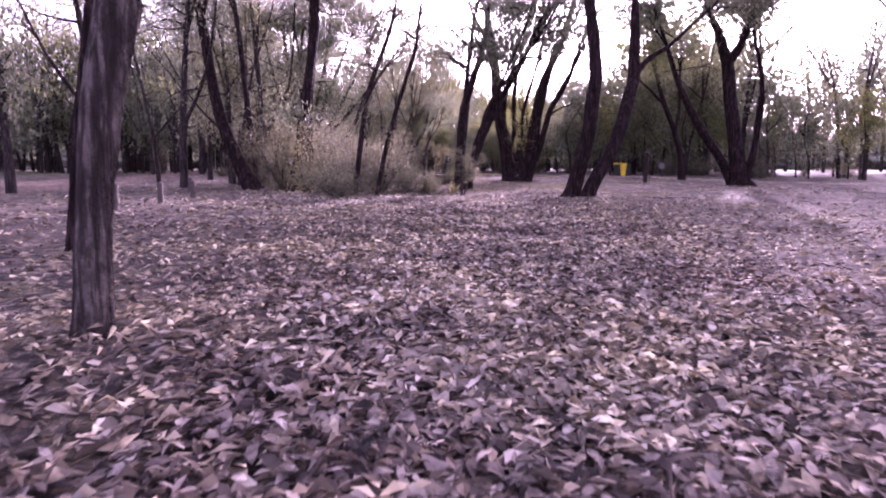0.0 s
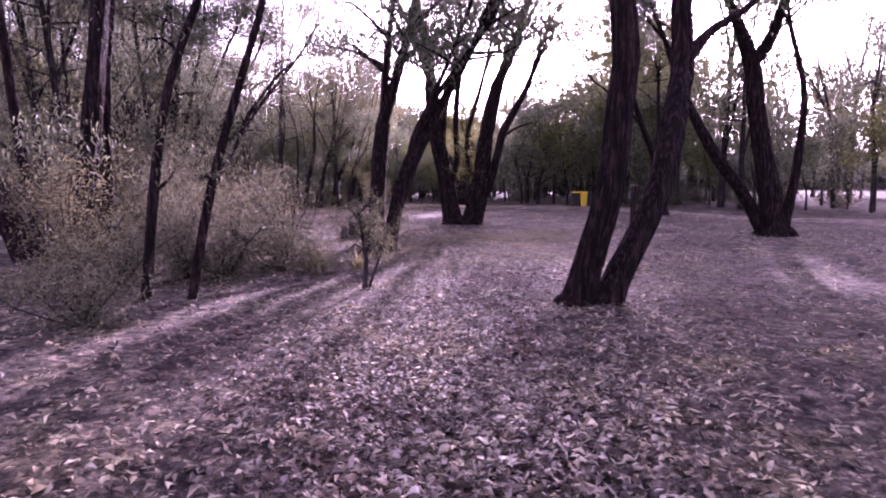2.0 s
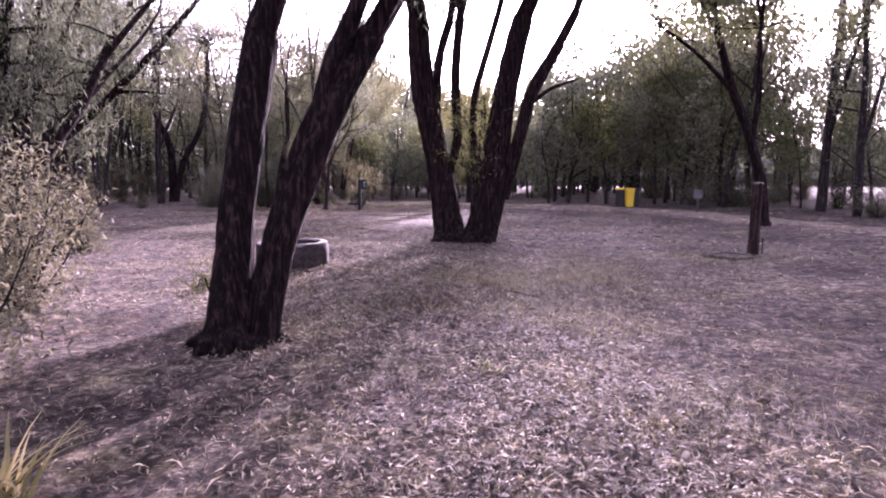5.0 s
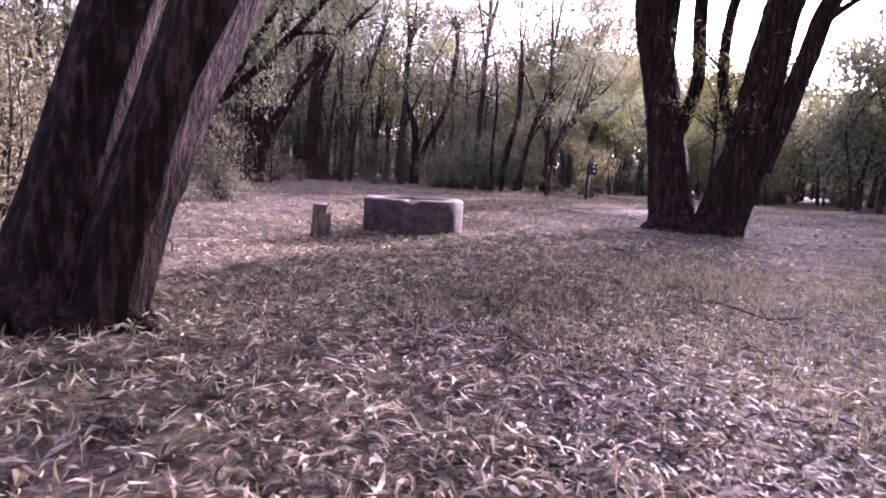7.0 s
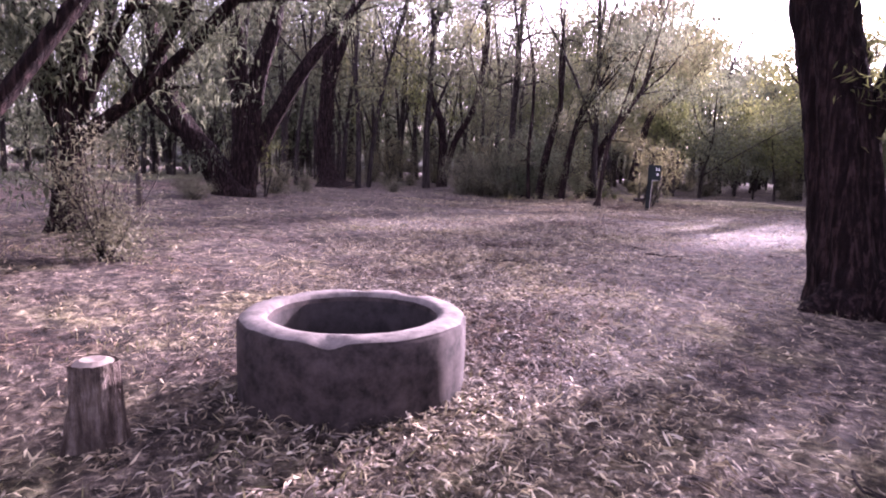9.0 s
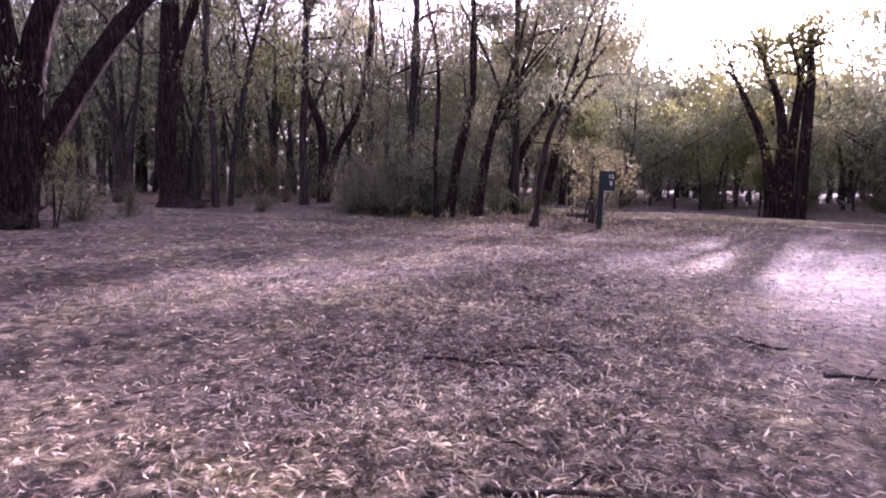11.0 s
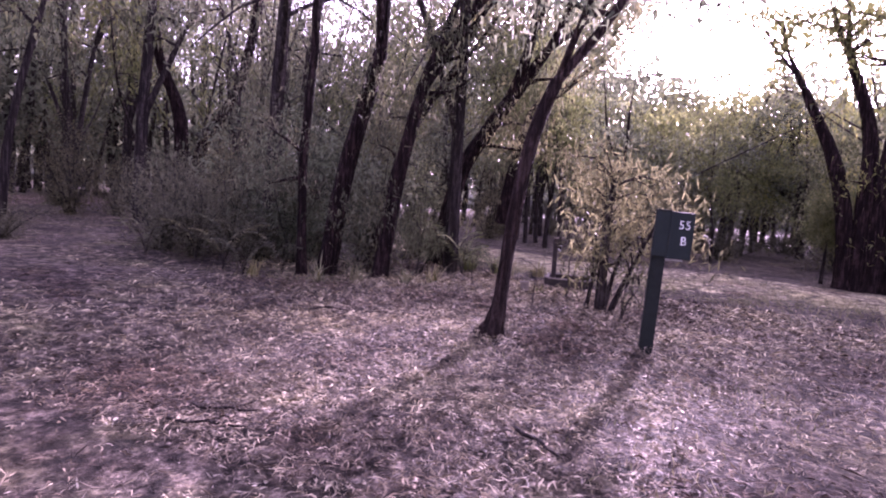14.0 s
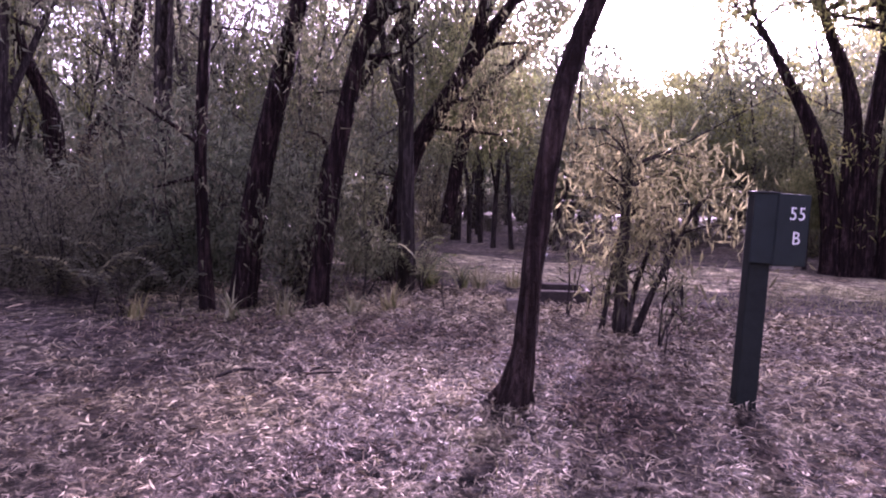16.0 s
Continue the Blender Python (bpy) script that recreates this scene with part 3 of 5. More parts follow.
gum_tree("dark furrowed forked gum trunk standing in the scrub", (-9.93, 31.26), [
    [(-0.01, -0.01, 0.05, 0.124), (0.16, 0.09, 1.45, 0.099), (0.29, 0.16, 2.25, 0.093), (0.43, 0.23, 2.93, 0.087), (0.58, 0.3, 3.41, 0.068)],
    [(0.38, 0.21, 2.8, 0.068), (0.56, 0.29, 3.11, 0.062), (0.73, 0.37, 3.42, 0.056)],
], 110, top=8.5, twigs=7, low=3, leaf=LEAF_DRY, leaf_len=0.1)
gum_tree("thin leaning dark tree stem standing in the scrub", (-10.52, 31.85), [
    [(0, 0, 0, 0.09), (0.19, 0.11, 1.05, 0.076), (0.42, 0.25, 2.09, 0.069), (0.67, 0.37, 2.65, 0.055)],
], 111, top=7, twigs=6, low=3, leaf=LEAF_DRY, leaf_len=0.1)
gum_tree("leaning dark forked gum trunk at the edge of the scrub", (-10.02, 33.33), [
    [(-0.01, -0, 0.4, 0.148), (0.28, 0.12, 1.6, 0.135), (0.72, 0.28, 2.49, 0.122), (1.16, 0.42, 3.2, 0.113), (1.61, 0.53, 3.89, 0.073)],
    [(0.61, 0.24, 2.25, 0.105), (1.09, 0.4, 3.2, 0.097), (1.31, 0.46, 4.05, 0.073)],
], 112, top=8.0, twigs=7, low=2, leaf=LEAF_DRY, leaf_len=0.1)
gum_tree("slender leaning woodland tree beyond the sandy track", (-10.9, 38.83), [
    [(0, 0, 0.73, 0.144), (0.28, 0.09, 2.36, 0.144), (0.69, 0.21, 3.78, 0.131), (1.31, 0.36, 4.28, 0.092), (2.03, 0.51, 4.9, 0.053)],
], 113, top=7.0, twigs=6, low=3)
gum_tree("slender dark leaning gum trunk with a flared foot", (-7.18, 28.84), [
    [(-0.02, -0, 0.09, 0.102), (0.05, 0.01, 0.3, 0.066), (0.07, 0.01, 0.58, 0.059), (0.12, 0.02, 1.11, 0.063), (0.2, 0.03, 1.7, 0.063), (0.29, 0.05, 2.07, 0.059), (0.41, 0.06, 2.38, 0.053)],
], 114, top=7.5, twigs=7, flare=0.5, mat=BARK_BROWN)
gum_tree("clump of dark upright stems under bright yellow-green leaves", (-2.78, 38.65), [
    [(-0.3, 0.07, -0.08, 0.166), (-0.41, 0.09, 1.44, 0.155), (-0.76, 0.15, 2.8, 0.133), (-1.52, 0.27, 4.44, 0.067)],
    [(-0.09, 0.02, -0.1, 0.155), (-0.11, 0.03, 1.66, 0.155), (-0.17, 0.04, 3.3, 0.133), (-0.71, 0.15, 4.99, 0.078)],
    [(0.17, -0.04, -0.09, 0.166), (0.15, -0.04, 2.2, 0.144), (0.31, -0.08, 4.3, 0.111)],
    [(0.52, -0.13, -0.09, 0.166), (0.54, -0.14, 2.18, 0.155), (0.56, -0.14, 4.37, 0.133)],
], 116, top=6.3, twigs=9, leaf=LEAF_LIGHT, low=1, per=34)
gum_tree("pair of dark gum stems leaning out from one base", (-4.85, 7.25), [
    [(0.0, 0.0, -0.1, 0.27), (-0.45, -0.05, 0.8, 0.205), (-0.8, -0.1, 1.6, 0.18), (-1.1, -0.1, 2.4, 0.165), (-1.34, -0.08, 3.4, 0.15), (-1.53, -0.04, 4.4, 0.14), (-1.72, 0.0, 5.4, 0.13)],
    [(0.19, -0.03, -0.1, 0.1), (0.1, -0.05, 0.8, 0.09), (-0.08, -0.07, 2.4, 0.086), (-0.25, -0.08, 4.4, 0.08), (-0.35, -0.09, 5.4, 0.075)],
], 117, leaf_len=0.13, top=9.0, twigs=12, per=90, reach=1.7)
gum_tree("upright dark gum trunk with a second thin stem", (-2.48, 5.92), [
    [(-0.05, 0.0, -0.1, 0.2), (0.11, -0.02, 0.8, 0.165), (0.25, -0.05, 1.6, 0.15), (0.41, -0.05, 2.4, 0.145), (0.58, -0.04, 3.4, 0.13), (0.74, -0.03, 4.4, 0.12)],
    [(0.2, 0.3, -0.1, 0.13), (0.21, 0.4, 1.6, 0.11), (0.2, 0.45, 2.4, 0.11), (0.22, 0.52, 3.4, 0.1), (0.28, 0.63, 4.4, 0.095), (0.29, 0.68, 5.4, 0.09)],
], 118, leaf_len=0.13, top=9.0, twigs=12, per=90, low=1, reach=1.7)
fan = [(0.3, 6.4, 0.1, 1.0), (0.9, 6.4, 0.09, 1.4), (1.5, 6.3, 0.08, 1.2), (2.3, 6.1, 0.08, 1.6), (3.3, 6.0, 0.085, 1.1), (4.5, 5.7, 0.09, 1.3), (-0.5, 6.5, 0.1, 1.5), (-1.3, 6.0, 0.08, 1.4)]
gum_tree("dark gum tree with thin limbs fanning from a low fork", (-8.0, 15.0), [
    [(0.0, 0.0, -0.1, 0.24), (0.05, 0.05, 0.8, 0.2), (0.1, 0.08, 1.5, 0.17), (0.2, 0.2, 2.6, 0.12)],
] + [[(0.02 * out, 0.02 * out, fork, r), (0.26 * out, 0.22 * out, fork + 1.0, r * 0.9), (0.52 * out, 0.46 * out, 0.5 * (fork + 1.0 + rise), r * 0.75), (0.75 * out, 0.66 * out, rise, r * 0.5)] for out, rise, r, fork in fan], 125, leaf_len=0.14, top=7.6, twigs=11, per=90, low=4, reach=1.6)
gum_tree("thin twin saplings with sparse leaves", (0.88, 4.04), [
    [(-0.01, -0.01, -0.06, 0.054), (0.3, 0.13, 1.47, 0.054), (0.87, 0.37, 3.41, 0.04)],
    [(-0.47, -0.23, -0.1, 0.067), (-0.17, -0.08, 2.24, 0.054), (0.32, 0.15, 3.78, 0.04)],
], 119, top=4.5, twigs=6, flare=0.0, low=3, reach=0.8, per=45, radius=0.35, leaf_len=0.075, leaf=LEAF_DRY)
gum_tree("grey-barked gum trunk with a pale weathered side", (4.67, -7.25), [
    [(0, 0, 0, 0.087), (0.02, 0.03, 0.52, 0.077), (0.07, 0.07, 1.02, 0.082), (0.14, 0.15, 1.51, 0.094)],
], 121, top=7.0, twigs=6, mat=BARK_PALE)
gum_tree("slim dark gum trunk", (1.89, -4.99), [
    [(0, 0, 0, 0.068), (0.08, 0.09, 1.01, 0.063), (0.2, 0.23, 2.29, 0.058)],
], 122, top=7.0, twigs=6)
gum_tree("leaning dark branch-like gum stem in the scrub", (-5.27, 13.01), [
    [(0.01, 0.03, -0, 0.068), (0.12, 0.37, 1.11, 0.075), (0.25, 0.73, 1.7, 0.081), (0.54, 1.39, 2.75, 0.081)],
], 123, top=6.5, twigs=6, low=1, per=35)

# ---- woodland round the clearing ----
LINE = np.array([eye[:2] for _, eye, _, _ in PATH])
OPEN = [(-19.5, 28.5, 2.6), (6, -6, 11), (5, 4, 8.5), (5, 14, 10), (3, 24, 9), (4, 31, 6), (-3, 16, 9), (-6, 22, 6.5), (-12, 22, 6), (-16, 27, 6), (-4, 33, 4), (-6, 36, 4.2), (1, 36, 5), (-20, 26, 5), (-17, 31, 4), (-9, 28, 4.5), (-22, 19, 6), (-30, 21, 6), (-38, 24, 7), (-7, 4, 5), (-12, 10, 5), (-7, 38, 4.5), (-9, 35.5, 2.6), (-15.5, 35.5, 4), (-11, 37, 2.6), (-14.5, 39, 2.4), (8.5, 27, 3), (11, 23, 3), (14, 20.5, 2.6), (-18, 41, 2)]


def is_open(x, y, slack=0.0):
    return any((x - a) ** 2 + (y - b) ** 2 < (r + slack) ** 2 for a, b, r in OPEN)


def wild_tree(seed, height, radius, lean, forks, leaf, clumps, low=0.3, wide=0.11, per=18):
    """A slim woodland tree, built once and copied."""
    rng = np.random.default_rng(seed)
    root = new("woodland_tree")
    way = rng.uniform(0, 2 * np.pi)
    tip = np.array([math.cos(way), math.sin(way)]) * lean
    line = [(0, 0, -0.1, radius * 1.3), (tip[0] * 0.12, tip[1] * 0.12, height * 0.2, radius), (tip[0] * 0.5 + rng.normal(0, 0.2), tip[1] * 0.5 + rng.normal(0, 0.2), height * 0.5, radius * 0.75), (tip[0], tip[1], height * 0.8, radius * 0.4), (tip[0] * 1.15, tip[1] * 1.15, height, 0.015)]
    shape("trunk", *tube(line, 8, 0.5, 0.05, rng), BARK_THIN, root, True)
    fine, ends = [], []
    for _ in range(forks):
        k = rng.integers(1, 3)
        a = np.array(line[k][:3])
        d = np.array([rng.normal(0, 0.4), rng.normal(0, 0.4), 1.0])
        le = height * rng.uniform(0.35, 0.55)
        limb = [(*a, radius * 0.6), (*(a + d * le * 0.4 + rng.normal(0, 0.15, 3)), radius * 0.42), (*(a + d * le), 0.015)]
        shape("limb", *tube(limb, 6, 0.5, 0.05, rng), BARK_THIN, root, True)
        lines, tips = twigs_from(limb, rng, 5, 1.3, 0.3)
        fine += [tube(t, 3, 0.6, 0.0, rng) for t in lines]
        ends += tips
    lines, tips = twigs_from(line[1:], rng, 12, 1.6, 0.2)
    fine += [tube(t, 3, 0.6, 0.0, rng) for t in lines]
    ends += tips
    while len(ends) < clumps:
        k = rng.integers(len(ends))
        e = np.array(ends[k]) + rng.normal(0, 0.7, 3) * (1, 1, 0.8)
        if e[2] > height * low:
            ends.append(tuple(e))
    tagged(shape("twig_work", *merged(fine), BARK_THIN, root, True), kind="stuff")
    shape("crown", *blades(tufts(ends, rng, per * (1.7 if wide > 0.1 else 1.2), 0.46, 1.0), rng, 0.2 if wide > 0.1 else 0.14, wide * 0.7, 0.9, 0.5, plain=True), leaf, root)
    return tagged(root, "slim dark-stemmed woodland tree with a soft grey-green crown", "tree", "woodland round the clearing")


def shrub(seed, height, width, leaf, n, label="grey-green understorey shrub with fine twigs", name="shrub", leaf_len=0.085, per=11):
    rng = np.random.default_rng(seed)
    root = new(name)
    fine, ends = [], []
    for _ in range(n):
        d = np.array([rng.normal(0, 0.5) * width, rng.normal(0, 0.5) * width, height * rng.uniform(0.55, 1.05)])
        line = [(rng.normal(0, 0.06), rng.normal(0, 0.06), -0.05, 0.016), (*(d * 0.5 + rng.normal(0, 0.08, 3)), 0.011), (*d, 0.005)]
        fine.append(tube(line, 3, 0.4, 0.0, rng))
        lines, tips = twigs_from(line, rng, 4, 0.45, 0.5, 0.004)
        fine += [tube(t, 3, 0.6, 0.0, rng) for t in lines]
        ends += tips
    tagged(shape("twig_mass", *merged(fine), BARK_THIN, root, True), kind="stuff")
    shape("foliage", *blades(tufts(ends, rng, per * 2, 0.26, 0.8), rng, leaf_len, leaf_len * 0.24, 0.2, 0.7, plain=True), leaf, root)
    return tagged(root, label, "shrub", "understorey shrubs")


def plant_woodland():
    rng = np.random.default_rng(21)
    far = [wild_tree(40 + k, *row) for k, row in enumerate([
        (10.0, 0.11, 0.8, 2, LEAF, 44, 0.4), (8.5, 0.08, 1.4, 1, LEAF_OLIVE, 44, 0.4), (11.0, 0.14, 0.6, 3, LEAF, 50, 0.4), (9.5, 0.10, 2.0, 2, LEAF_DRY, 48, 0.42), (9.0, 0.12, 1.2, 3, LEAF, 54, 0.38)])]
    bushy = [wild_tree(46 + k, *row) for k, row in enumerate([(9.0, 0.09, 0.8, 2, LEAF, 165, 0.06), (7.0, 0.06, 0.5, 1, LEAF, 140, 0.03), (8.0, 0.07, 0.9, 1, LEAF_OLIVE, 155, 0.03)])]
    close = [wild_tree(50 + k, *row, 0.05, 30) for k, row in enumerate([(9.0, 0.09, 1.0, 2, LEAF, 62, 0.42), (8.0, 0.07, 1.5, 1, LEAF_DRY, 52, 0.42), (9.5, 0.11, 0.7, 2, LEAF, 62, 0.45)])]
    thick = wild_tree(57, 8.0, 0.07, 0.9, 1, LEAF_DRY, 120, 0.04, 0.05, 30)
    used = set()
    spots = [(x, y) for x, y in KEEP_CLEAR]
    for n, (x, y) in enumerate([(-5.6, 9.0), (-7.2, 9.6), (-7.4, 7.0), (-8.5, 11.0), (-3.9, 0.8)]):
        s = 0.8 + 0.05 * (n % 5)
        m = pose(x, y, float(gz(x, y)), 0, 0, 77 * n)
        if n < 3:
            close[n].matrix_basis = m
            used.add(close[n])
        else:
            copy_thing(close[n % 3], m).scale = (s, s, s * 1.05)
    for n, (x, y) in enumerate([(-9.0, 11.5), (-8.4, 12.0), (-10.6, 13.6), (-14.5, 34.8), (-13.2, 36.2), (-17.0, 35.5)]):
        s = 0.85 + 0.06 * (n % 4)
        m = pose(x, y, float(gz(x, y)), 0, 0, 61 * n)
        if n == 0:
            thick.matrix_basis = m
        else:
            copy_thing(thick, m).scale = (s, s, s * 1.08)
    # the dense belt beyond the track, and slim trees in the scrub
    belt = [(1.4, 40), (5.6, 40.3), (7.2, 39.4), (8.6, 38), (10.5, 36), (12, 33.5), (13.6, 31), (15.2, 28.6), (17, 26.5), (19, 24.5)]
    for n, (x, y) in enumerate(belt + [(x + 1.9 + 0.4 * (k % 3), y + 2.2 - 0.5 * (k % 2)) for k, (x, y) in enumerate(belt) if x > 2]):
        s = (0.9 + 0.07 * (n * 7 % 5)) * (1.0 if x < 11 else 0.55) * (0.68 if x == 8.6 else 0.8 if x == 5.6 else 1.0)
        copy_thing(bushy[n % 3], pose(x, y, float(gz(x, y)), 0, 0, 83 * n)).scale = (s * 1.1, s * 1.1, s)
        spots.append((x, y))
    # a lower, thick row behind the bins; the low sun just clears it
    for n, (x, y, h) in enumerate([(2.2, 39.6, 7.0), (3.2, 40.6, 7.2), (4.2, 39.0, 6.9), (5.9, 41.0, 9.4), (6.6, 38.4, 9.0), (7.8, 37.4, 7.8), (9.3, 36.0, 7.6), (1.2, 38.8, 6.6), (10.6, 34.6, 6.8)]):
        copy_thing(bushy[n % 3], pose(x, y, float(gz(x, y)), 0, 0, 47 * n)).scale = (1.05, 1.05, h / (9.0, 7.0, 8.0)[n % 3] / 1.08)
        spots.append((x, y))
    # leafy rounded crowns beyond the west track
    for n, (x, y, h) in enumerate([(-8.7, 41.3, 5.3), (-9.8, 41.0, 5.8), (-11.6, 43.2, 6.8), (-15.2, 45.0, 7.0), (-18.4, 44.0, 6.8), (-22.0, 46.0, 8.0)]):
        w = 0.8 if h < 7 else 1.25
        copy_thing(bushy[2] if n % 3 else bushy[0], pose(x, y, float(gz(x, y)), 0, 0, 59 * n)).scale = (w, w, h / (8.0 if n % 3 else 9.0) / 1.08)
    # thin high crowns, in the north with the low sun behind them
    for n, (x, y, h) in enumerate([(-11.2, 7.6, 9.6), (-10.6, 3.6, 10.2), (-12.0, 10.8, 9.4), (-12.9, 15.0, 9.8), (-5.8, 46.5, 8.3), (-3.2, 47.6, 8.5), (-0.9, 46.4, 8.2), (1.3, 47.6, 8.5)]):
        copy_thing(far[(1, 4)[n % 2]], pose(x, y, float(gz(x, y)), 0, 0, 97 * n)).scale = (0.95, 0.95, h / (8.5, 9.0)[n % 2] / 1.05)
    made = 0
    while made < 192:
        a = radians(rng.uniform(-100, 62)) if rng.random() < 0.93 else radians(rng.uniform(62, 260))
        d = 13 + 33 * rng.random() ** 0.8
        x, y = -2 + d * math.sin(a), 17 + d * math.cos(a)
        off = np.hypot(LINE[:, 0] - x, LINE[:, 1] - y).min()
        # slots through which the low sun reaches the clearing
        if y > 24 and (abs(x - 3.5) < 1.4 or abs(x - 0.45) < 0.5):
            continue
        if is_open(x, y) or off < 6.0 or any((x - u) ** 2 + (y - v) ** 2 < 1.5 for u, v in spots):
            continue
        spots.append((x, y))
        if x < -13 and rng.random() < 0.3:
            continue
        # thinner woods to the east
        if 0.2 < math.atan2(x - 4.0, y - 6.0) < 0.85 and rng.random() < 0.68:
            continue
        low_side = -0.12 < math.atan2(x - 3, y - 5) < 0.18 or -0.2 < math.atan2(x + 4, y - 20) < 0.4
        kinds = close if off < 13 else bushy if low_side or rng.random() < 0.12 else far
        kind, s = kinds[rng.integers(len(kinds))], rng.uniform(0.95, 1.2) if low_side else rng.uniform(0.8, 1.2)
        tall = s * rng.uniform(0.9, 1.15) * (1.25 if x < -4 and y < 34 + 0.6 * (-4 - x) else 1.0)
        # the sun clears the growth behind the bins
        if -1 < x < 8 and y > 36:
            tall = min(tall, (0.296 * (y - 10.5) - 0.8) / 10.8)
        # lower growth to the north, where the sky opens over the track
        if y > 30 and -0.22 < math.atan2(x + 2, y - 19) < 0.12:
            tall = min(tall, (1.2 + 0.262 * math.hypot(x + 2, y - 19)) / 9.5)
            s = min(s, 1.3 * tall)
        if y > 33 and -0.2 < math.atan2(x + 6, y - 25) < 0.3:
            tall = min(tall, (1.0 + 0.2 * math.hypot(x + 6, y - 25)) / 9.5)
            s = min(s, 1.3 * tall)
        m = pose(x, y, float(gz(x, y)), 0, 0, rng.uniform(0, 360))
        if kind not in used:
            kind.matrix_basis = m
            used.add(kind)
            kind.scale = (s, s, tall)
        else:
            copy_thing(kind, m).scale = (s, s, tall)
        made += 1


def plant_shrubs():
    rng = np.random.default_rng(8)
    kinds = [shrub(60, 1.5, 0.9, SHRUB_LEAF, 16), shrub(61, 1.0, 1.1, SHRUB_LEAF, 16), shrub(62, 2.2, 1.0, SHRUB_LEAF, 20), shrub(63, 0.7, 0.8, SHRUB_LEAF, 13)]
    used = [False] * 4
    spots = list(SHRUB_SPOTS)
    while len(spots) < 74:
        a = radians(rng.uniform(-95, 60))
        d = 9 + 26 * rng.random()
        x, y = -2 + d * math.sin(a), 17 + d * math.cos(a)
        if is_open(x, y, 0.4) or np.hypot(LINE[:, 0] - x, LINE[:, 1] - y).min() < 4.5:
            continue
        spots.append((x, y, rng.integers(4), rng.uniform(0.7, 1.3)))
    for x, y, k, s in spots:
        m = pose(x, y, float(gz(x, y)), 0, 0, rng.uniform(0, 360))
        if not used[k]:
            kinds[k].matrix_basis, used[k] = m, True
        else:
            copy_thing(kinds[k], m).scale = (s, s, s)


def far_woods():
    """The woods beyond, too far to tell tree from tree."""
    rng = np.random.default_rng(31)
    stems, ends = [], []
    for _ in range(600):
        a, d = radians(rng.uniform(0, 360)), rng.uniform(42, 80)
        if rng.random() < 0.85:
            a = radians(rng.uniform(-98, 58))
        a = (a + math.pi) % (2 * math.pi) - math.pi
        x, y, h = -2 + d * math.sin(a), 17 + d * math.cos(a), (rng.uniform(7.5, 9.5) if -0.25 < a < 0.15 else rng.uniform(9, 14.5))
        if 0.2 < math.atan2(x - 4.0, y - 6.0) < 0.85 and rng.random() < 0.65:
            continue
        stems.append(tube([(x, y, -0.2, 0.17), (x + rng.normal(0, 0.3), y + rng.normal(0, 0.3), h * 0.5, 0.13), (x + rng.normal(0, 0.8), y + rng.normal(0, 0.8), h, 0.03)], 5, 2.0, 0.0, rng))
        for _ in range(26):
            ends.append((x + rng.normal(0, 1.7), y + rng.normal(0, 1.7), h * rng.uniform(0.2, 1.02)))
    tagged(shape("far_tree_stems", *merged(stems), BARK_THIN), "dark stems of the far woods", "trees", kind="stuff")
    tagged(shape("far_foliage", *blades(tufts(ends, rng, 20, 0.95), rng, 0.42, 0.2, 0.8, plain=True), LEAF), "grey-green foliage of the far woods", "trees", kind="stuff")


def far_belt():
    """The unbroken woods behind everything: a deep, billowing belt of crowns, closed down to the ground."""
    rng = np.random.default_rng(37)
    n, rows = 420, 16
    a = np.linspace(0, 2 * np.pi, n, endpoint=False)
    u = np.linspace(0, 1, rows)
    top = 6.4 + 1.3 * np.sin(5 * a + 1) + 1.1 * np.sin(17 * a) + 0.9 * np.sin(41 * a + 2) + rng.normal(0, 0.7, n)
    bulge = rng.normal(0, 1.5, (n, rows)) + 2.2 * np.sin(63 * a)[:, None] * np.sin(np.pi * u)[None]
    d = 88 + bulge + 10 * (u[None] ** 2)
    z = -0.5 + top[:, None] * u[None] + rng.normal(0, 0.25, (n, rows))
    v = np.stack([-2 + d * np.sin(a)[:, None], 17 + d * np.cos(a)[:, None], z], -1).reshape(-1, 3)
    i, j = np.meshgrid(np.arange(n), np.arange(rows - 1), indexing="ij")
    k = (i + 1) % n
    q = np.stack([i * rows + j, k * rows + j, k * rows + j + 1, i * rows + j + 1], -1).reshape(-1, 4)
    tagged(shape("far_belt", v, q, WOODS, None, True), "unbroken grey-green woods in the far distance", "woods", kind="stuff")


# ---- leaf litter ----


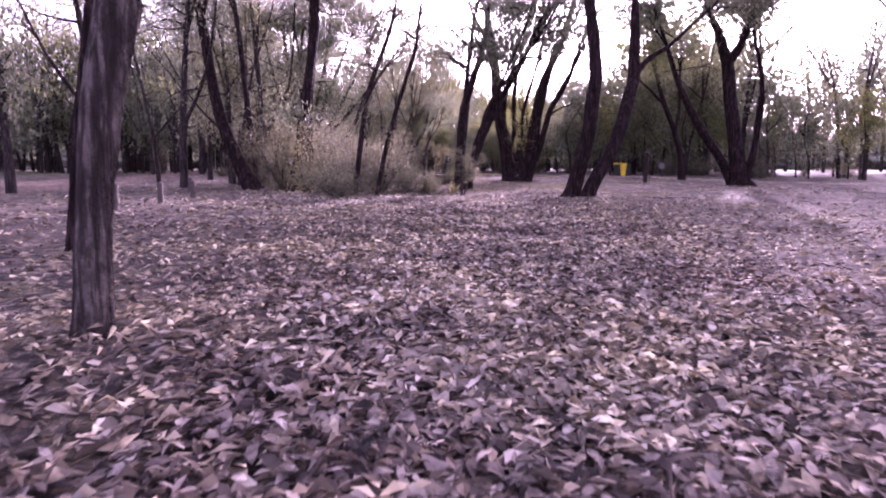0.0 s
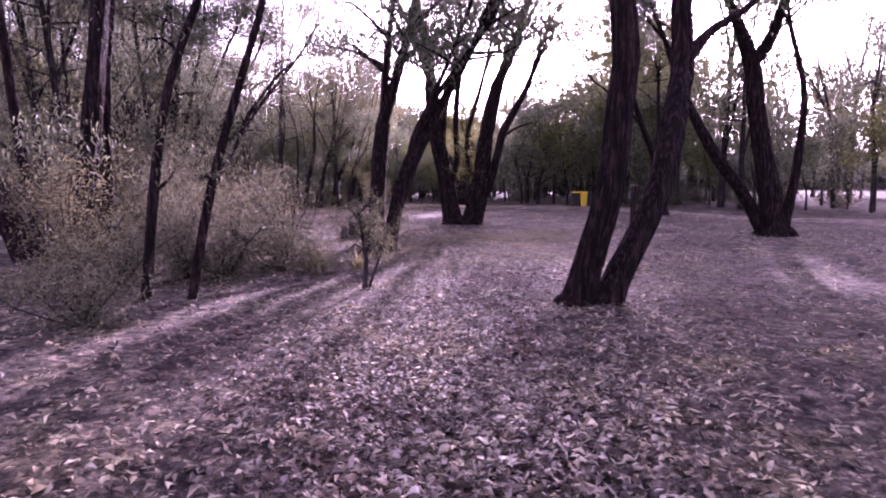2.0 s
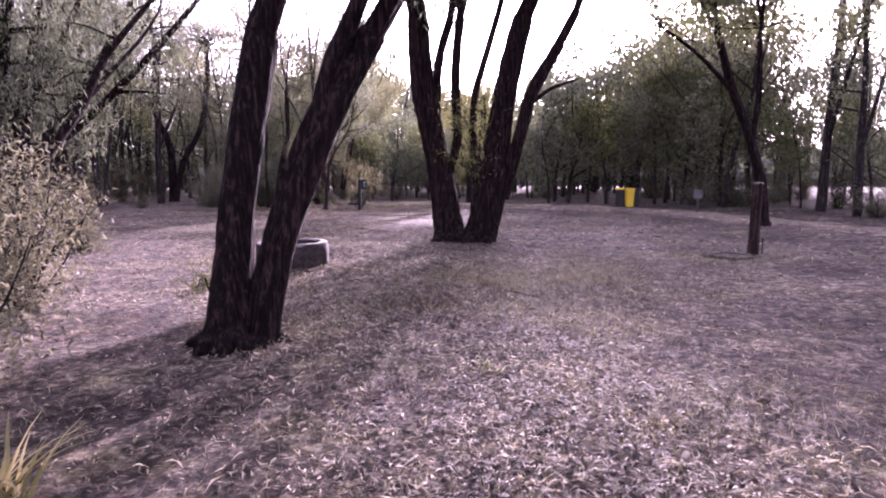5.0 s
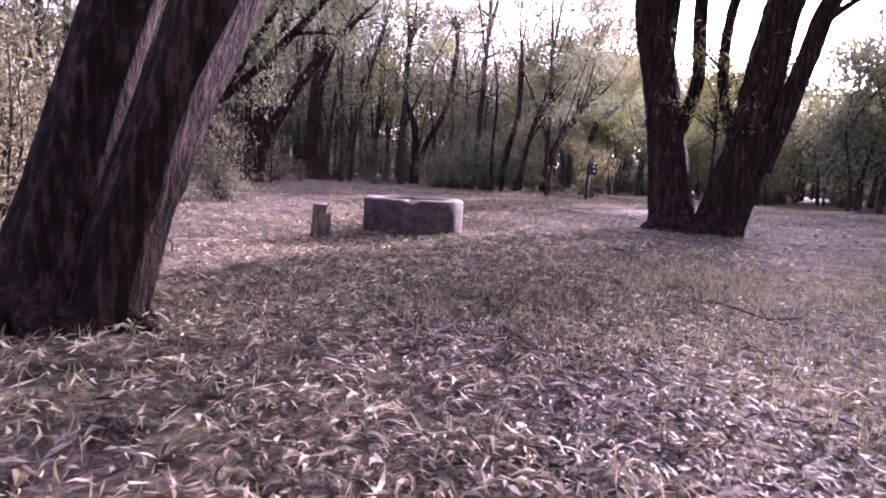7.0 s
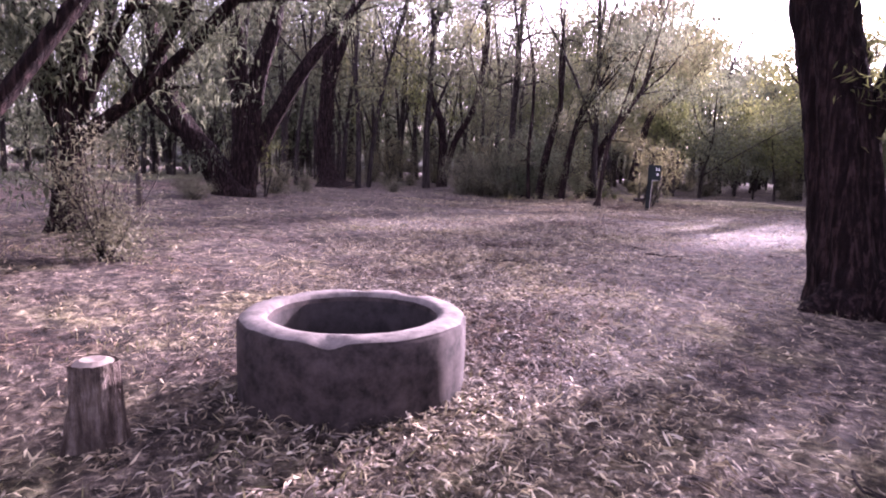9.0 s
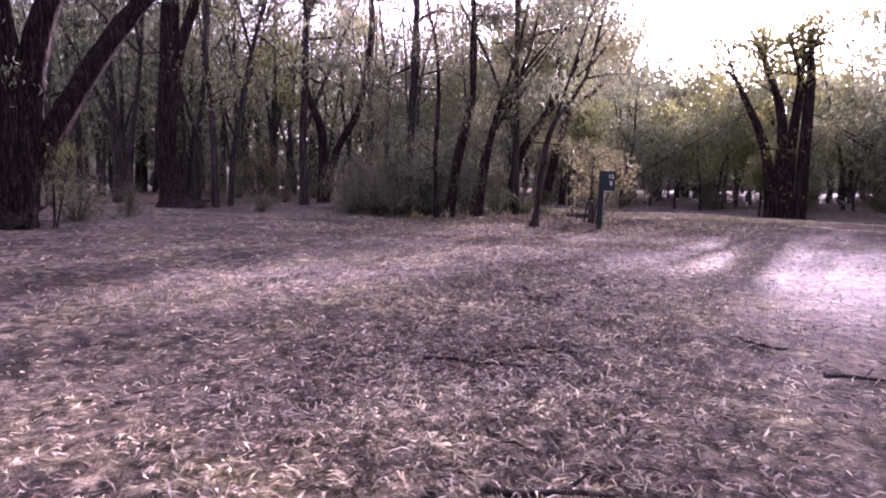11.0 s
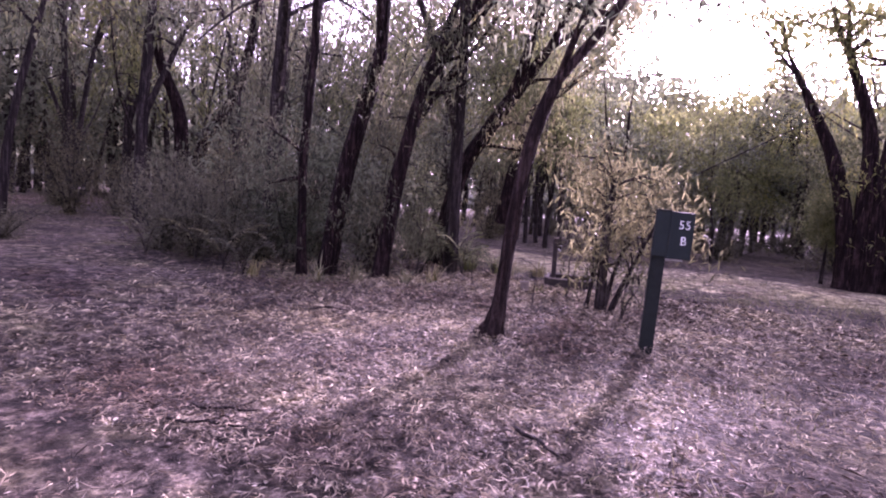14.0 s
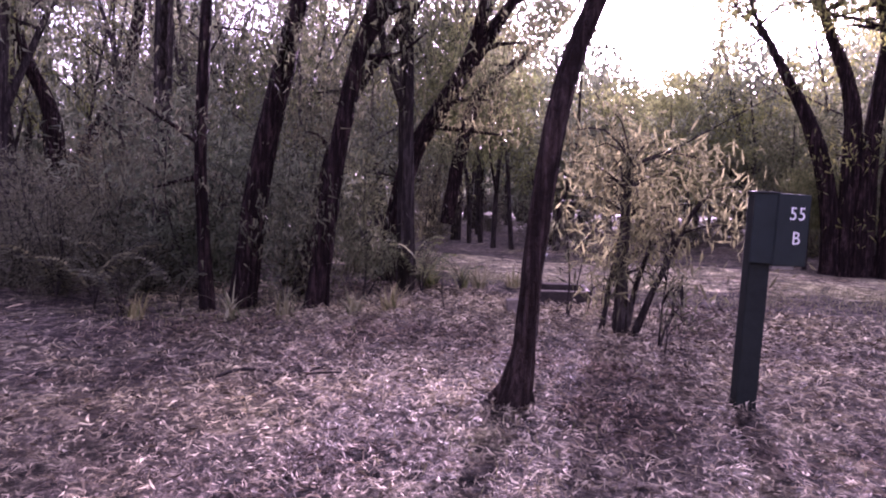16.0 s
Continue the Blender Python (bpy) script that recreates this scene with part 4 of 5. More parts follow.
def make_litter():
    """Fallen leaves: broad ones under the first trees, narrow curling ones further on."""
    rng = np.random.default_rng(77)
    seg = np.hypot(*(LINE[1:] - LINE[:-1]).T)
    pts = []
    for width, count in ((1.2, 78000), (2.2, 90000), (4.5, 48000), (9.0, 24000)):
        k = rng.choice(len(seg), count, p=seg / seg.sum())
        u = rng.random(count)[:, None]
        pts.append(LINE[k] * (1 - u) + LINE[k + 1] * u + rng.normal(0, width * 0.6, (count, 2)))
    pts.append(np.stack([rng.normal(-7.2, 2.0, 60000), rng.uniform(25.6, 33, 60000)], -1))
    p = np.concatenate(pts)
    n = len(p)
    off = np.full(n, 99.0)
    for x, y in LINE:
        off = np.minimum(off, np.hypot(p[:, 0] - x, p[:, 1] - y))
    grown = 1 + 0.9 * np.clip((off - 3.0) / 5.0, 0, 1)
    broad = rng.random(n) < 1 / (1 + np.exp((p[:, 1] - 1.0) / 1.6))
    le = np.where(broad, rng.uniform(0.045, 0.095, n), 0.03 + 0.07 * rng.random(n) ** 1.4 + 0.05 * (rng.random(n) < 0.04)) * grown
    w = np.where(broad, rng.uniform(0.02, 0.04, n), rng.uniform(0.006, 0.0145, n)) * grown
    yaw, twist = rng.uniform(0, 2 * np.pi, n), rng.normal(0, 0.5, n)
    curl, arch = rng.normal(0, 0.16, n) * le, rng.uniform(-0.2, 0.5, n) * le
    d = np.stack([np.cos(yaw), np.sin(yaw), rng.normal(0, 0.22, n)], -1)
    s = np.stack([-np.sin(yaw) * np.cos(twist), np.cos(yaw) * np.cos(twist), np.sin(twist)], -1)
    c = np.stack([p[:, 0], p[:, 1], gz(p[:, 0], p[:, 1]) + 0.014 + np.abs(rng.normal(0, 0.014, n))], -1)
    near = np.arange(n) < 78000
    for name, pick in (("leaf_litter", near), ("leaf_litter_outer", ~near)):
        bend = s[pick] * curl[pick][:, None] + np.array([0, 0, 0.5]) * arch[pick][:, None]
        half, reach, mid = s[pick] * (w[pick] / 2)[:, None], d[pick] * (le[pick] / 2)[:, None], c[pick]
        if name == "leaf_litter":
            v = np.stack([mid - reach, mid - reach * 0.3 + bend * 0.85 - half, mid - reach * 0.3 + bend * 0.85 + half, mid + reach * 0.35 + bend * 0.85 - half * 0.8, mid + reach * 0.35 + bend * 0.85 + half * 0.8, mid + reach], 1)
            q = np.array([(0, 2, 3, 1), (2, 4, 5, 3)])
        else:
            v = np.stack([mid - reach, mid + bend + half, mid + reach, mid + bend - half], 1)
            q = np.array([(0, 1, 2, 3)])
        first = (np.arange(len(v)) * v.shape[1])[:, None, None]
        q = (q[None] + first).reshape(-1, 4)
        tagged(shape(name, v.reshape(-1, 3), q, LITTER), "dry fallen gum leaves and bark strips on the ground", "leaf litter", kind="stuff")


def make_grass():
    """Thin short grass that comes up through the litter in patches."""
    rng = np.random.default_rng(55)
    mid = np.stack([rng.uniform(-8, 8, 70), rng.uniform(7, 33, 70)], -1)
    mid = np.concatenate([mid, np.stack([rng.uniform(1, 6, 26), rng.uniform(8, 17, 26)], -1), np.stack([rng.uniform(1.6, 4.4, 34), rng.uniform(10.8, 15.0, 34)], -1), np.array([(6.5, 16.5), (6.3, 16.3), (7.2, 17.2), (-1.5, 15.2), (0.2, 13.5)]), np.stack([rng.uniform(-11, -3, 60), rng.uniform(33.4, 36.2, 60)], -1), np.stack([rng.uniform(-12, -8, 14), rng.uniform(30.2, 32.5, 14)], -1)])
    which = rng.integers(0, len(mid), 34000)
    p = mid[which] + rng.normal(0, 0.38, (len(which), 2))
    c = np.stack([p[:, 0], p[:, 1], gz(p[:, 0], p[:, 1]) + 0.03], -1)
    tagged(shape("short_grass", *blades(c, rng, 0.08, 0.006, -1.0, 0.35), GRASS), "thin patches of short olive grass coming through the litter", "grass", kind="stuff")


SHRUB_SPOTS = [(-3.4, 9.4, 2, 1.0), (-4.4, 10.8, 2, 1.1), (-2.4, 8.2, 0, 1.2), (-6.2, 10.8, 2, 1.2), (-1.2, 6.6, 2, 0.75), (-1.6, 5.0, 0, 1.0), (-3.4, 6.6, 2, 0.9), (-0.2, 8.6, 0, 1.0), (-5.4, 8.2, 2, 1.0), (0.1, 5.9, 1, 0.9), (1.2, 7, 1, 0.5), (0.5, 6.9, 3, 0.8), (-1.9, 10.4, 0, 1), (-5.1, 12.9, 2, 0.55), (-5.5, 11.5, 0, 1), (-0.8, 7.7, 0, 0.8), (-3.2, 8.8, 2, 0.8), (-0.7, 4.6, 1, 0.8), (-0.3, 5.6, 0, 0.7), (0.7, 2.6, 3, 0.8), (-5.2, 14.6, 0, 0.8), (-6.4, 12.6, 2, 0.7), (-15.1, 20.2, 3, 0.6), (-17.3, 25.4, 0, 0.5), (-17.6, 30.2, 1, 0.6), (-13.4, 32.8, 2, 0.8), (-16.4, 23.6, 1, 0.9), (-16.9, 20.9, 3, 0.7), (-14.1, 34.4, 0, 1.1), (-16.1, 34, 2, 1), (-12.6, 33, 3, 0.9), (-15.3, 32.6, 1, 1.2), (-9.7, 33.9, 3, 0.6), (-14.5, 31.2, 0, 1), (-13.4, 30.9, 2, 0.62), (-12.6, 31.5, 1, 0.8), (-13.9, 32.2, 2, 0.9), (-15.5, 32.2, 2, 0.75)]
KEEP_CLEAR = [(8.6, 24.5), (5.3, 35), (4.8, 35.3), (5.6, 35.8), (7.7, 31.3), (-3.4, 39.3), (-2.8, 38.6), (-16, 22), (-21.7, 30), (-22.2, 38), (-10.9, 38.8)]
plant_woodland()
plant_shrubs()
wattle = shrub(331, 2.5, 1.0, LEAF, 15, "tall wattle shrub with long narrow drooping leaves", "wattle_shrub", 0.17, 8)
wattle.matrix_basis = pose(-13.4, 32.7, float(gz(-13.4, 32.7)), 0, 0, 0)
for n, (x, y, size) in enumerate([(-12.1, 31.9, 0.9), (-11.1, 32.5, 0.85), (-12.8, 34.0, 1.1), (-10.9, 34.3, 0.75)]):
    copy_thing(wattle, pose(x, y, float(gz(x, y)), 0, 0, 71 * n + 40)).scale = (size, size, size)
far_woods()
far_belt()
make_litter()
make_grass()

# ---- things in the clearing ----


def fire_ring():
    root = new("fire_ring")
    root.location = (-0.59, 14.19, float(gz(-0.59, 14.19)))
    tagged(root, "weathered grey concrete pipe ring fire pit with a sooty inside", "fire pit")
    rng = np.random.default_rng(9)
    chips = [(rng.uniform(-math.pi, math.pi), rng.uniform(0.03, 0.12), rng.uniform(0.003, 0.014)) for _ in range(26)] + [(-0.9, 0.12, 0.04)]

    def worn(bm):
        for v in bm.verts:
            a, out = math.atan2(v.co.y, v.co.x), math.hypot(v.co.x, v.co.y)
            k = 1 + 0.006 * math.sin(7 * a + 9 * v.co.z) + 0.004 * math.sin(17 * a)
            if v.co.z > 0.3 and out > 0.5:
                bite = sum(d * math.exp(-(((a - c + math.pi) % (2 * math.pi) - math.pi) / w) ** 2) for c, w, d in chips)
                v.co.z -= bite * 0.8
                k -= bite * 0.6
            v.co.x, v.co.y = v.co.x * k, v.co.y * k
        return bm

    part("wall", worn(lathe([(0.42, 0.02), (0.42, 0.36), (0.44, 0.385), (0.555, 0.385), (0.573, 0.365), (0.576, 0.2), (0.576, 0.0), (0.572, -0.06)], 120)), CONCRETE, root)
    # paler than the wall: dust, plus light on the rim put into its colour
    part("rim", worn(lathe([(0.428, 0.372), (0.44, 0.391), (0.47, 0.397), (0.545, 0.395), (0.562, 0.385)], 120)), RIM_PALE, root, "chipped rim, pale from dust and from painted top light")
    part("lining", lathe([(0.416, 0.03), (0.416, 0.35)], 56), SOOT, root, "soot-blackened inner face")
    part("ash_bed", lathe([(0.42, 0.05), (0.3, 0.07), (0.12, 0.06), (0.001, 0.075)], 24), ASH, root, "grey ash and charcoal")
    for f in [p for ob in root.children for p in ob.data.polygons]:
        f.use_smooth = True


fire_ring()


def stump():
    root = new("tree_stump")
    root.location = (-0.87, 13.05, float(gz(-0.87, 13.05)))
    tagged(root, "short weathered grey timber stump beside the fire ring", "stump")
    v, q = tube([(0, 0, -0.05, 0.105), (0.005, 0, 0.15, 0.095), (0.01, 0, 0.36, 0.085)], 26, 0.05, 0.035, np.random.default_rng(4), 0.2)
    shape("bole", v, q, STUMP_WOOD, root, True)
    part("cut_face", lathe([(0.082, 0.352), (0.05, 0.366), (0.001, 0.36)], 18), TIMBER, root)


stump()


def site_post(base, yaw, lean, height):
    """A painted post with two plates meeting at a ridge, one of them numbered."""
    root = new("site_number_post")
    root.matrix_basis = pose(*base, float(gz(*base)), lean[0], lean[1], yaw)
    tagged(root, "dark green painted timber campsite post with a numbered plate", "site post", "campsite posts")
    part("post", box(0.122, 0.115, height + 0.08, Matrix.Translation((0, 0, -0.1)), 0.012), POST_GREEN, root)
    blank = part("side_plate", box(0.132, 0.022, 0.42, Matrix.Translation((-0.066, 0.011, 0)), 0.006), PLATE_GREEN, root, "plain dark green plate")
    blank.matrix_basis = pose(0.064, -0.084, height - 0.43, 0, 0, -3)
    part("cap", box(0.134, 0.15, 0.016, Matrix.Translation((0.0, -0.012, height - 0.018)), 0.005), POST_GREEN, root)
    plate = part("number_plate", box(0.235, 0.03, 0.43, Matrix.Translation((0.1175, 0.015, 0)), 0.006), PLATE_GREEN, root, "dark green plate with white painted characters")
    plate.matrix_basis = pose(0.062, -0.096, height - 0.44, 0, 0, 22)
    part("bracket", box(0.16, 0.02, 0.03, None, 0.004), STEEL, root, "rusty steel bracket").matrix_basis = pose(0.14, -0.02, height - 0.46, 0, 0, 22)
    for text, x, z, size in (("55", 0.14, 0.31, 0.11), ("B", 0.143, 0.165, 0.11)):
        cu = bpy.data.curves.new("lettering", "FONT")
        cu.body, cu.size, cu.extrude, cu.align_x, cu.align_y, cu.space_character = text, size, 0.0015, "CENTER", "CENTER", 1.15
        cu.materials.append(WHITE)
        flat = new("lettering_outline", cu)
        ob = new("number", bpy.data.meshes.new_from_object(flat))
        bpy.data.objects.remove(flat)
        ob.parent = plate
        ob.matrix_basis = pose(x, -0.003, z, 90, 0, 0)


site_post((-5.86, 29.41), 12, (0, 2), 1.33)


def plain_post(base, height):
    """A thick worn timber post with a pale sawn top and a metal band under it."""
    root = new("timber_post")
    root.matrix_basis = pose(*base, float(gz(*base)), 0, 1, 25)
    tagged(root, "thick worn brown timber post with a pale sawn top", "post", "campsite posts")
    v, q = tube([(0, 0, -0.1, 0.105), (0, 0, 0.3, 0.092), (0, 0, height, 0.088)], 18, 0.12, 0.015, np.random.default_rng(14), 0.1)
    shape("shaft", v, q, POST_BROWN, root, True)
    part("sawn_top", lathe([(0.09, height - 0.02), (0.092, height + 0.004), (0.06, height + 0.012), (0.001, height + 0.014)], 18), TIMBER, root, "pale sawn top")
    part("tap_pipe", lathe([(0.001, 0.3), (0.012, 0.3), (0.012, -0.05), (0.001, -0.05)], 10), BARK_THIN, root, "short dark pipe").matrix_basis = pose(0.16, -0.02, 0)


plain_post((6.87, 17.3), 1.28)


def drain_box(base, yaw, size, rise, tap):
    """Four boards on edge with a pale or dark upper edge, round dark soil; one has a tap on a post."""
    root = new("tap_surround")
    root.matrix_basis = pose(*base, float(gz(*base)), 0, 0, yaw)
    tagged(root, "low square frame of weathered timber boards round a tap post" if tap else "low square frame of dark timber boards on the ground", "timber edging", "timber edgings by the posts")
    for k in range(4):
        turn = pose(0, 0, 0, 0, 0, 90 * k)
        board = part("board", box(size - 0.05, 0.045, rise, turn @ Matrix.Translation((0, -size / 2, -0.02)), 0.008), DARK_TIMBER, root)
        part("worn_edge", box(size - 0.052, 0.047, 0.016, turn @ Matrix.Translation((0, -size / 2, rise - 0.024)), 0.005), TIMBER if tap else DARK_TIMBER, board, "pale upper edge" if tap else "")
        part("corner_block", box(0.055, 0.055, rise + 0.012, turn @ Matrix.Translation((-size / 2, -size / 2, -0.02)), 0.008), DARK_TIMBER, root)
    part("soil_fill", box(size - 0.06, size - 0.06, 0.05, Matrix.Translation((0, 0, -0.02)), 0.01), SOOT, root, "dark soil")
    if tap:
        post = part("tap_post", box(0.07, 0.07, 0.78, Matrix.Translation((-size / 2 + 0.09, -0.1, 0.0)), 0.008), DARK_TIMBER, root, "dark tap post")
        part("post_cap", box(0.08, 0.08, 0.02, Matrix.Translation((-size / 2 + 0.09, -0.1, 0.78)), 0.006), TIMBER, post, "pale post top")
        tube_bm = lathe([(0.001, 0.11), (0.012, 0.11), (0.013, 0.0), (0.02, -0.004), (0.02, -0.02), (0.001, -0.02)], 12)
        part("tap", tube_bm, STEEL, root, "small metal tap").matrix_basis = pose(-size / 2 + 0.16, -0.1, 0.6, 0, -60, 0)
        part("tap_handle", box(0.06, 0.012, 0.012, None, 0.003), STEEL, root).matrix_basis = pose(-size / 2 + 0.16, -0.1, 0.665, 0, 0, 30)


drain_box((-7.48, 32.9), 12, 0.66, 0.2, True)
drain_box((6.42, 16.75), 47, 0.62, 0.05, False)


def wheelie_bin(base, yaw, lid_mat, body_mat, label):
    root = new("wheelie_bin")
    root.matrix_basis = pose(*base, float(gz(*base)), 0, 0, yaw)
    root.scale = (0.68, 0.68, 0.88)
    tagged(root, label, "bin", "bins by the track")
    bm = bmesh.new()
    rings = []
    for z, sx, sy in ((0.06, 0.21, 0.24), (0.1, 0.22, 0.25), (0.88, 0.275, 0.34), (0.92, 0.29, 0.355), (0.95, 0.29, 0.355)):
        rings.append([bm.verts.new((sx * a, sy * b, z)) for a, b in ((-1, -0.85), (-0.85, -1), (0.85, -1), (1, -0.85), (1, 0.85), (0.85, 1), (-0.85, 1), (-1, 0.85))])
    for a, b in zip(rings, rings[1:]):
        for k in range(8):
            bm.faces.new((a[k], a[(k + 1) % 8], b[(k + 1) % 8], b[k]))
    bm.faces.new(rings[0][::-1])
    part("body", bm, body_mat, root)
    lid = bmesh.new()
    box(0.6, 0.74, 0.05, Matrix.Translation((0, -0.01, 0.955)), 0.02, lid)
    box(0.5, 0.6, 0.03, Matrix.Translation((0, -0.01, 1.003)), 0.012, lid)
    part("lid", lid, lid_mat, root)
    part("handle", box(0.44, 0.035, 0.035, Matrix.Translation((0, 0.41, 0.93)), 0.012), body_mat, root)
    for x in (-0.25, 0.25):
        part("wheel", lathe([(0.03, -0.025), (0.095, -0.025), (0.1, 0), (0.095, 0.025), (0.03, 0.025)], 18), RUBBER, root).matrix_basis = pose(x, 0.24, 0.1, 0, 90, 0)


wheelie_bin((5.27, 35.0), 8, BIN_YELLOW, BIN_YELLOW, "yellow plastic wheelie bin standing at the track edge")
wheelie_bin((4.84, 35.2), -6, BIN_YELLOW, BIN_GREEN, "dark green plastic wheelie bin with a yellow lid")
wheelie_bin((5.53, 35.75), 10, BIN_GREEN, BIN_GREEN, "dark green plastic wheelie bin behind the yellow one")


def small_sign(base, yaw):
    root = new("small_sign")
    root.matrix_basis = pose(*base, float(gz(*base)), 0, 0, yaw)
    tagged(root, "small grey weathered sign on a thin timber post beside the track", "sign")
    part("post", box(0.07, 0.07, 0.95, Matrix.Translation((0, 0, -0.08)), 0.006), BOLLARD_WOOD, root)
    part("panel", box(0.32, 0.015, 0.34, Matrix.Translation((0, -0.045, 0.56)), 0.004), SIGN_GREY, root)


small_sign((7.74, 31.3), -8)


def bollard(base, height, radius, label):
    root = new("bollard")
    root.location = (*base, float(gz(*base)))
    tagged(root, label, "bollard", "bollards along the track")
    v, q = tube([(0, 0, -0.08, radius), (0, 0, height * 0.6, radius * 0.97), (0, 0, height, radius * 0.95)], 14, 0.12, 0.015, np.random.default_rng(int(radius * 900)))
    shape("shaft", v, q, BOLLARD_WOOD, root, True)
    part("top", lathe([(radius * 0.95, height - 0.004), (radius * 0.6, height + 0.012), (0.001, height + 0.016)], 14), BOLLARD_WOOD, root, "weathered cut top")


for x, y, h, r in ((-2.73, 1.03, 0.42, 0.06), (-1.79, -1.04, 0.46, 0.08), (-3.6, 3.0, 0.42, 0.06), (-5.4, 5.0, 0.42, 0.06)):
    bollard((x, y), h, r, "short weathered timber bollard beside the track")
bollard((-12.95, 17.9), 0.78, 0.075, "pale grey timber bollard at the edge of the lawn")


def stick(a, b, r, seed):
    """A fallen stick lying between two places."""
    rng = np.random.default_rng(seed)
    a, b = np.array(a), np.array(b)
    rows = []
    for u in np.linspace(0, 1, 5):
        x, y = a * (1 - u) + b * u + rng.normal(0, 0.06, 2) * np.hypot(*(b - a)) * (0 < u < 1)
        rows.append((x - a[0], y - a[1], float(gz(x, y)) - float(gz(*a)) + 0.022 + 0.02 * rng.random(), r * (1 - 0.5 * u)))
    root = new("fallen_stick")
    root.location = (*a, float(gz(*a)))
    tagged(root, "dark dry fallen stick lying on the leaf litter", "stick", "fallen sticks")
    shape("stick", *tube(rows, 7, 0.08, 0.08, rng), BARK_THIN, root, True)
    k = rows[2]
    yaw = math.atan2(b[1] - a[1], b[0] - a[0]) + rng.choice((-0.7, 0.7))
    le = 0.3 * np.hypot(*(b - a))
    shape("side_twig", *tube([(*k[:3], r * 0.6), (k[0] + le * 0.5 * math.cos(yaw), k[1] + le * 0.5 * math.sin(yaw), k[2] + 0.01, r * 0.5), (k[0] + le * math.cos(yaw), k[1] + le * math.sin(yaw), k[2] + 0.03, r * 0.3)], 5, 0.1, 0.05, rng), BARK_THIN, root, True)


for n, (a, b, r) in enumerate((((-4.22, 21.7), (-3.55, 20.85), 0.016), ((-3.25, 19.57), (-2.9, 19.62), 0.013), ((-2.6, 17.8), (-2.2, 17.98), 0.014), ((-2.1, 20.5), (-1.8, 20.39), 0.012), ((-1.6, 19.9), (-1.25, 20.1), 0.014), ((-3.7, 19.1), (-3.03, 19.25), 0.011), ((-9.25, 28.75), (-8.4, 29.05), 0.014), ((-7.97, 26.04), (-7.55, 26.14), 0.010), ((-7.9, 25.8), (-7.45, 25.94), 0.009), ((5.93, -7.47), (6.18, -7.41), 0.008), ((-6.2, 26.7), (-5.9, 26.5), 0.012), ((3.1, 12.8), (3.7, 12.6), 0.008), ((2.0, 14.5), (1.5, 14.9), 0.010))):
    stick(a, b, r, 300 + n)


def sapling_bush(base, stems, seed, label, spread, height, leaf, per=26, tips=46, leaf_len=0.13):
    """A sapling with a wide head of long narrow leaves."""
    rng = np.random.default_rng(seed)
    root = new("sapling")
    root.location = (*base, float(gz(*base)))
    tagged(root, label, "sapling")
    fine, ends = [], []
    for rows in stems:
        shape("stem", *tube([(*rows[0][:2], -0.06, rows[0][3]), *rows[1:]], 9, 0.12, 0.06, rng, 0.2), BARK_THIN, root, True)
    for _ in range(tips):
        rows = stems[rng.choice(len(stems), p=np.array([0.7] + [0.3 / max(1, len(stems) - 1)] * (len(stems) - 1)) if len(stems) > 1 else None)]
        p = smooth_line(rows, 0.1)
        k = p[rng.integers(len(p) // 2, len(p))]
        a = rng.uniform(0, 2 * np.pi)
        e = np.array([k[0] + spread * rng.uniform(0.2, 1) * math.cos(a), k[1] + spread * rng.uniform(0.2, 1) * math.sin(a), k[2] + rng.uniform(-0.1, 0.45) * height * 0.5])
        m = (k[:3] + e) / 2 + (0, 0, 0.12)
        fine.append(tube([(*k[:3], 0.011), (*m, 0.007), (*e, 0.003)], 4, 0.2, 0.0, rng))
        ends += [tuple(e), tuple((m + e) / 2), tuple(e + rng.normal(0, 0.1, 3))]
    tagged(shape("twig_work", *merged(fine), BARK_THIN, root, True), kind="stuff")
    shape("foliage", *blades(tufts(ends, rng, per, 0.17 * leaf_len / 0.13, 0.8), rng, leaf_len, leaf_len * 0.125, 0.75, 0.5), leaf, root, label="long narrow drooping leaves")


sapling_bush((-6.7, 31.3), [
    [(0.02, 0, 0.05, 0.064), (0.03, 0, 0.93, 0.048), (0.06, 0, 1.67, 0.027)],
    [(-0.15, -0.01, 0.07, 0.029), (-0.05, -0, 0.66, 0.021)],
    [(0.14, 0, 0.06, 0.035), (0.29, 0, 0.36, 0.029), (0.49, -0, 0.85, 0.021), (0.64, -0.01, 1.21, 0.013)],
    [(0.07, 0, 0.07, 0.032), (0.16, 0, 0.46, 0.024), (0.28, 0, 0.86, 0.016)],
], 130, "bushy sapling with long narrow olive-green leaves beside the post", 0.75, 1.7, LEAF_DRY, 16, 58, 0.15)
sapling_bush((-3.44, 39.2), [[(0, 0, 0, 0.04), (0.02, 0, 0.7, 0.03), (0, 0.03, 1.75, 0.01)]], 131, "small bright yellow-green conical bush beside the dark stems", 0.42, 1.3, LEAF_LIGHT, 60, 60)
sapling_bush((1.3, 18.85), [[(0, 0, 0, 0.03), (0.05, 0, 1.2, 0.024), (0.0, 0.03, 3.0, 0.01)]], 133, "yellow-green sapling growing behind the forked trunk", 0.9, 2.4, LEAF_LIGHT, 12, 70)
sapling_bush((2.59, 5.34), [[(0, 0, 0, 0.035), (0.03, 0.02, 0.4, 0.028), (-0.05, 0, 1.0, 0.012)], [(0.04, 0, 0, 0.02), (0.2, 0.05, 0.4, 0.014), (0.34, 0.1, 0.75, 0.007)]], 132, "low twiggy sapling with small olive leaves", 0.42, 0.8, LEAF_DRY, 30, 44, 0.055)

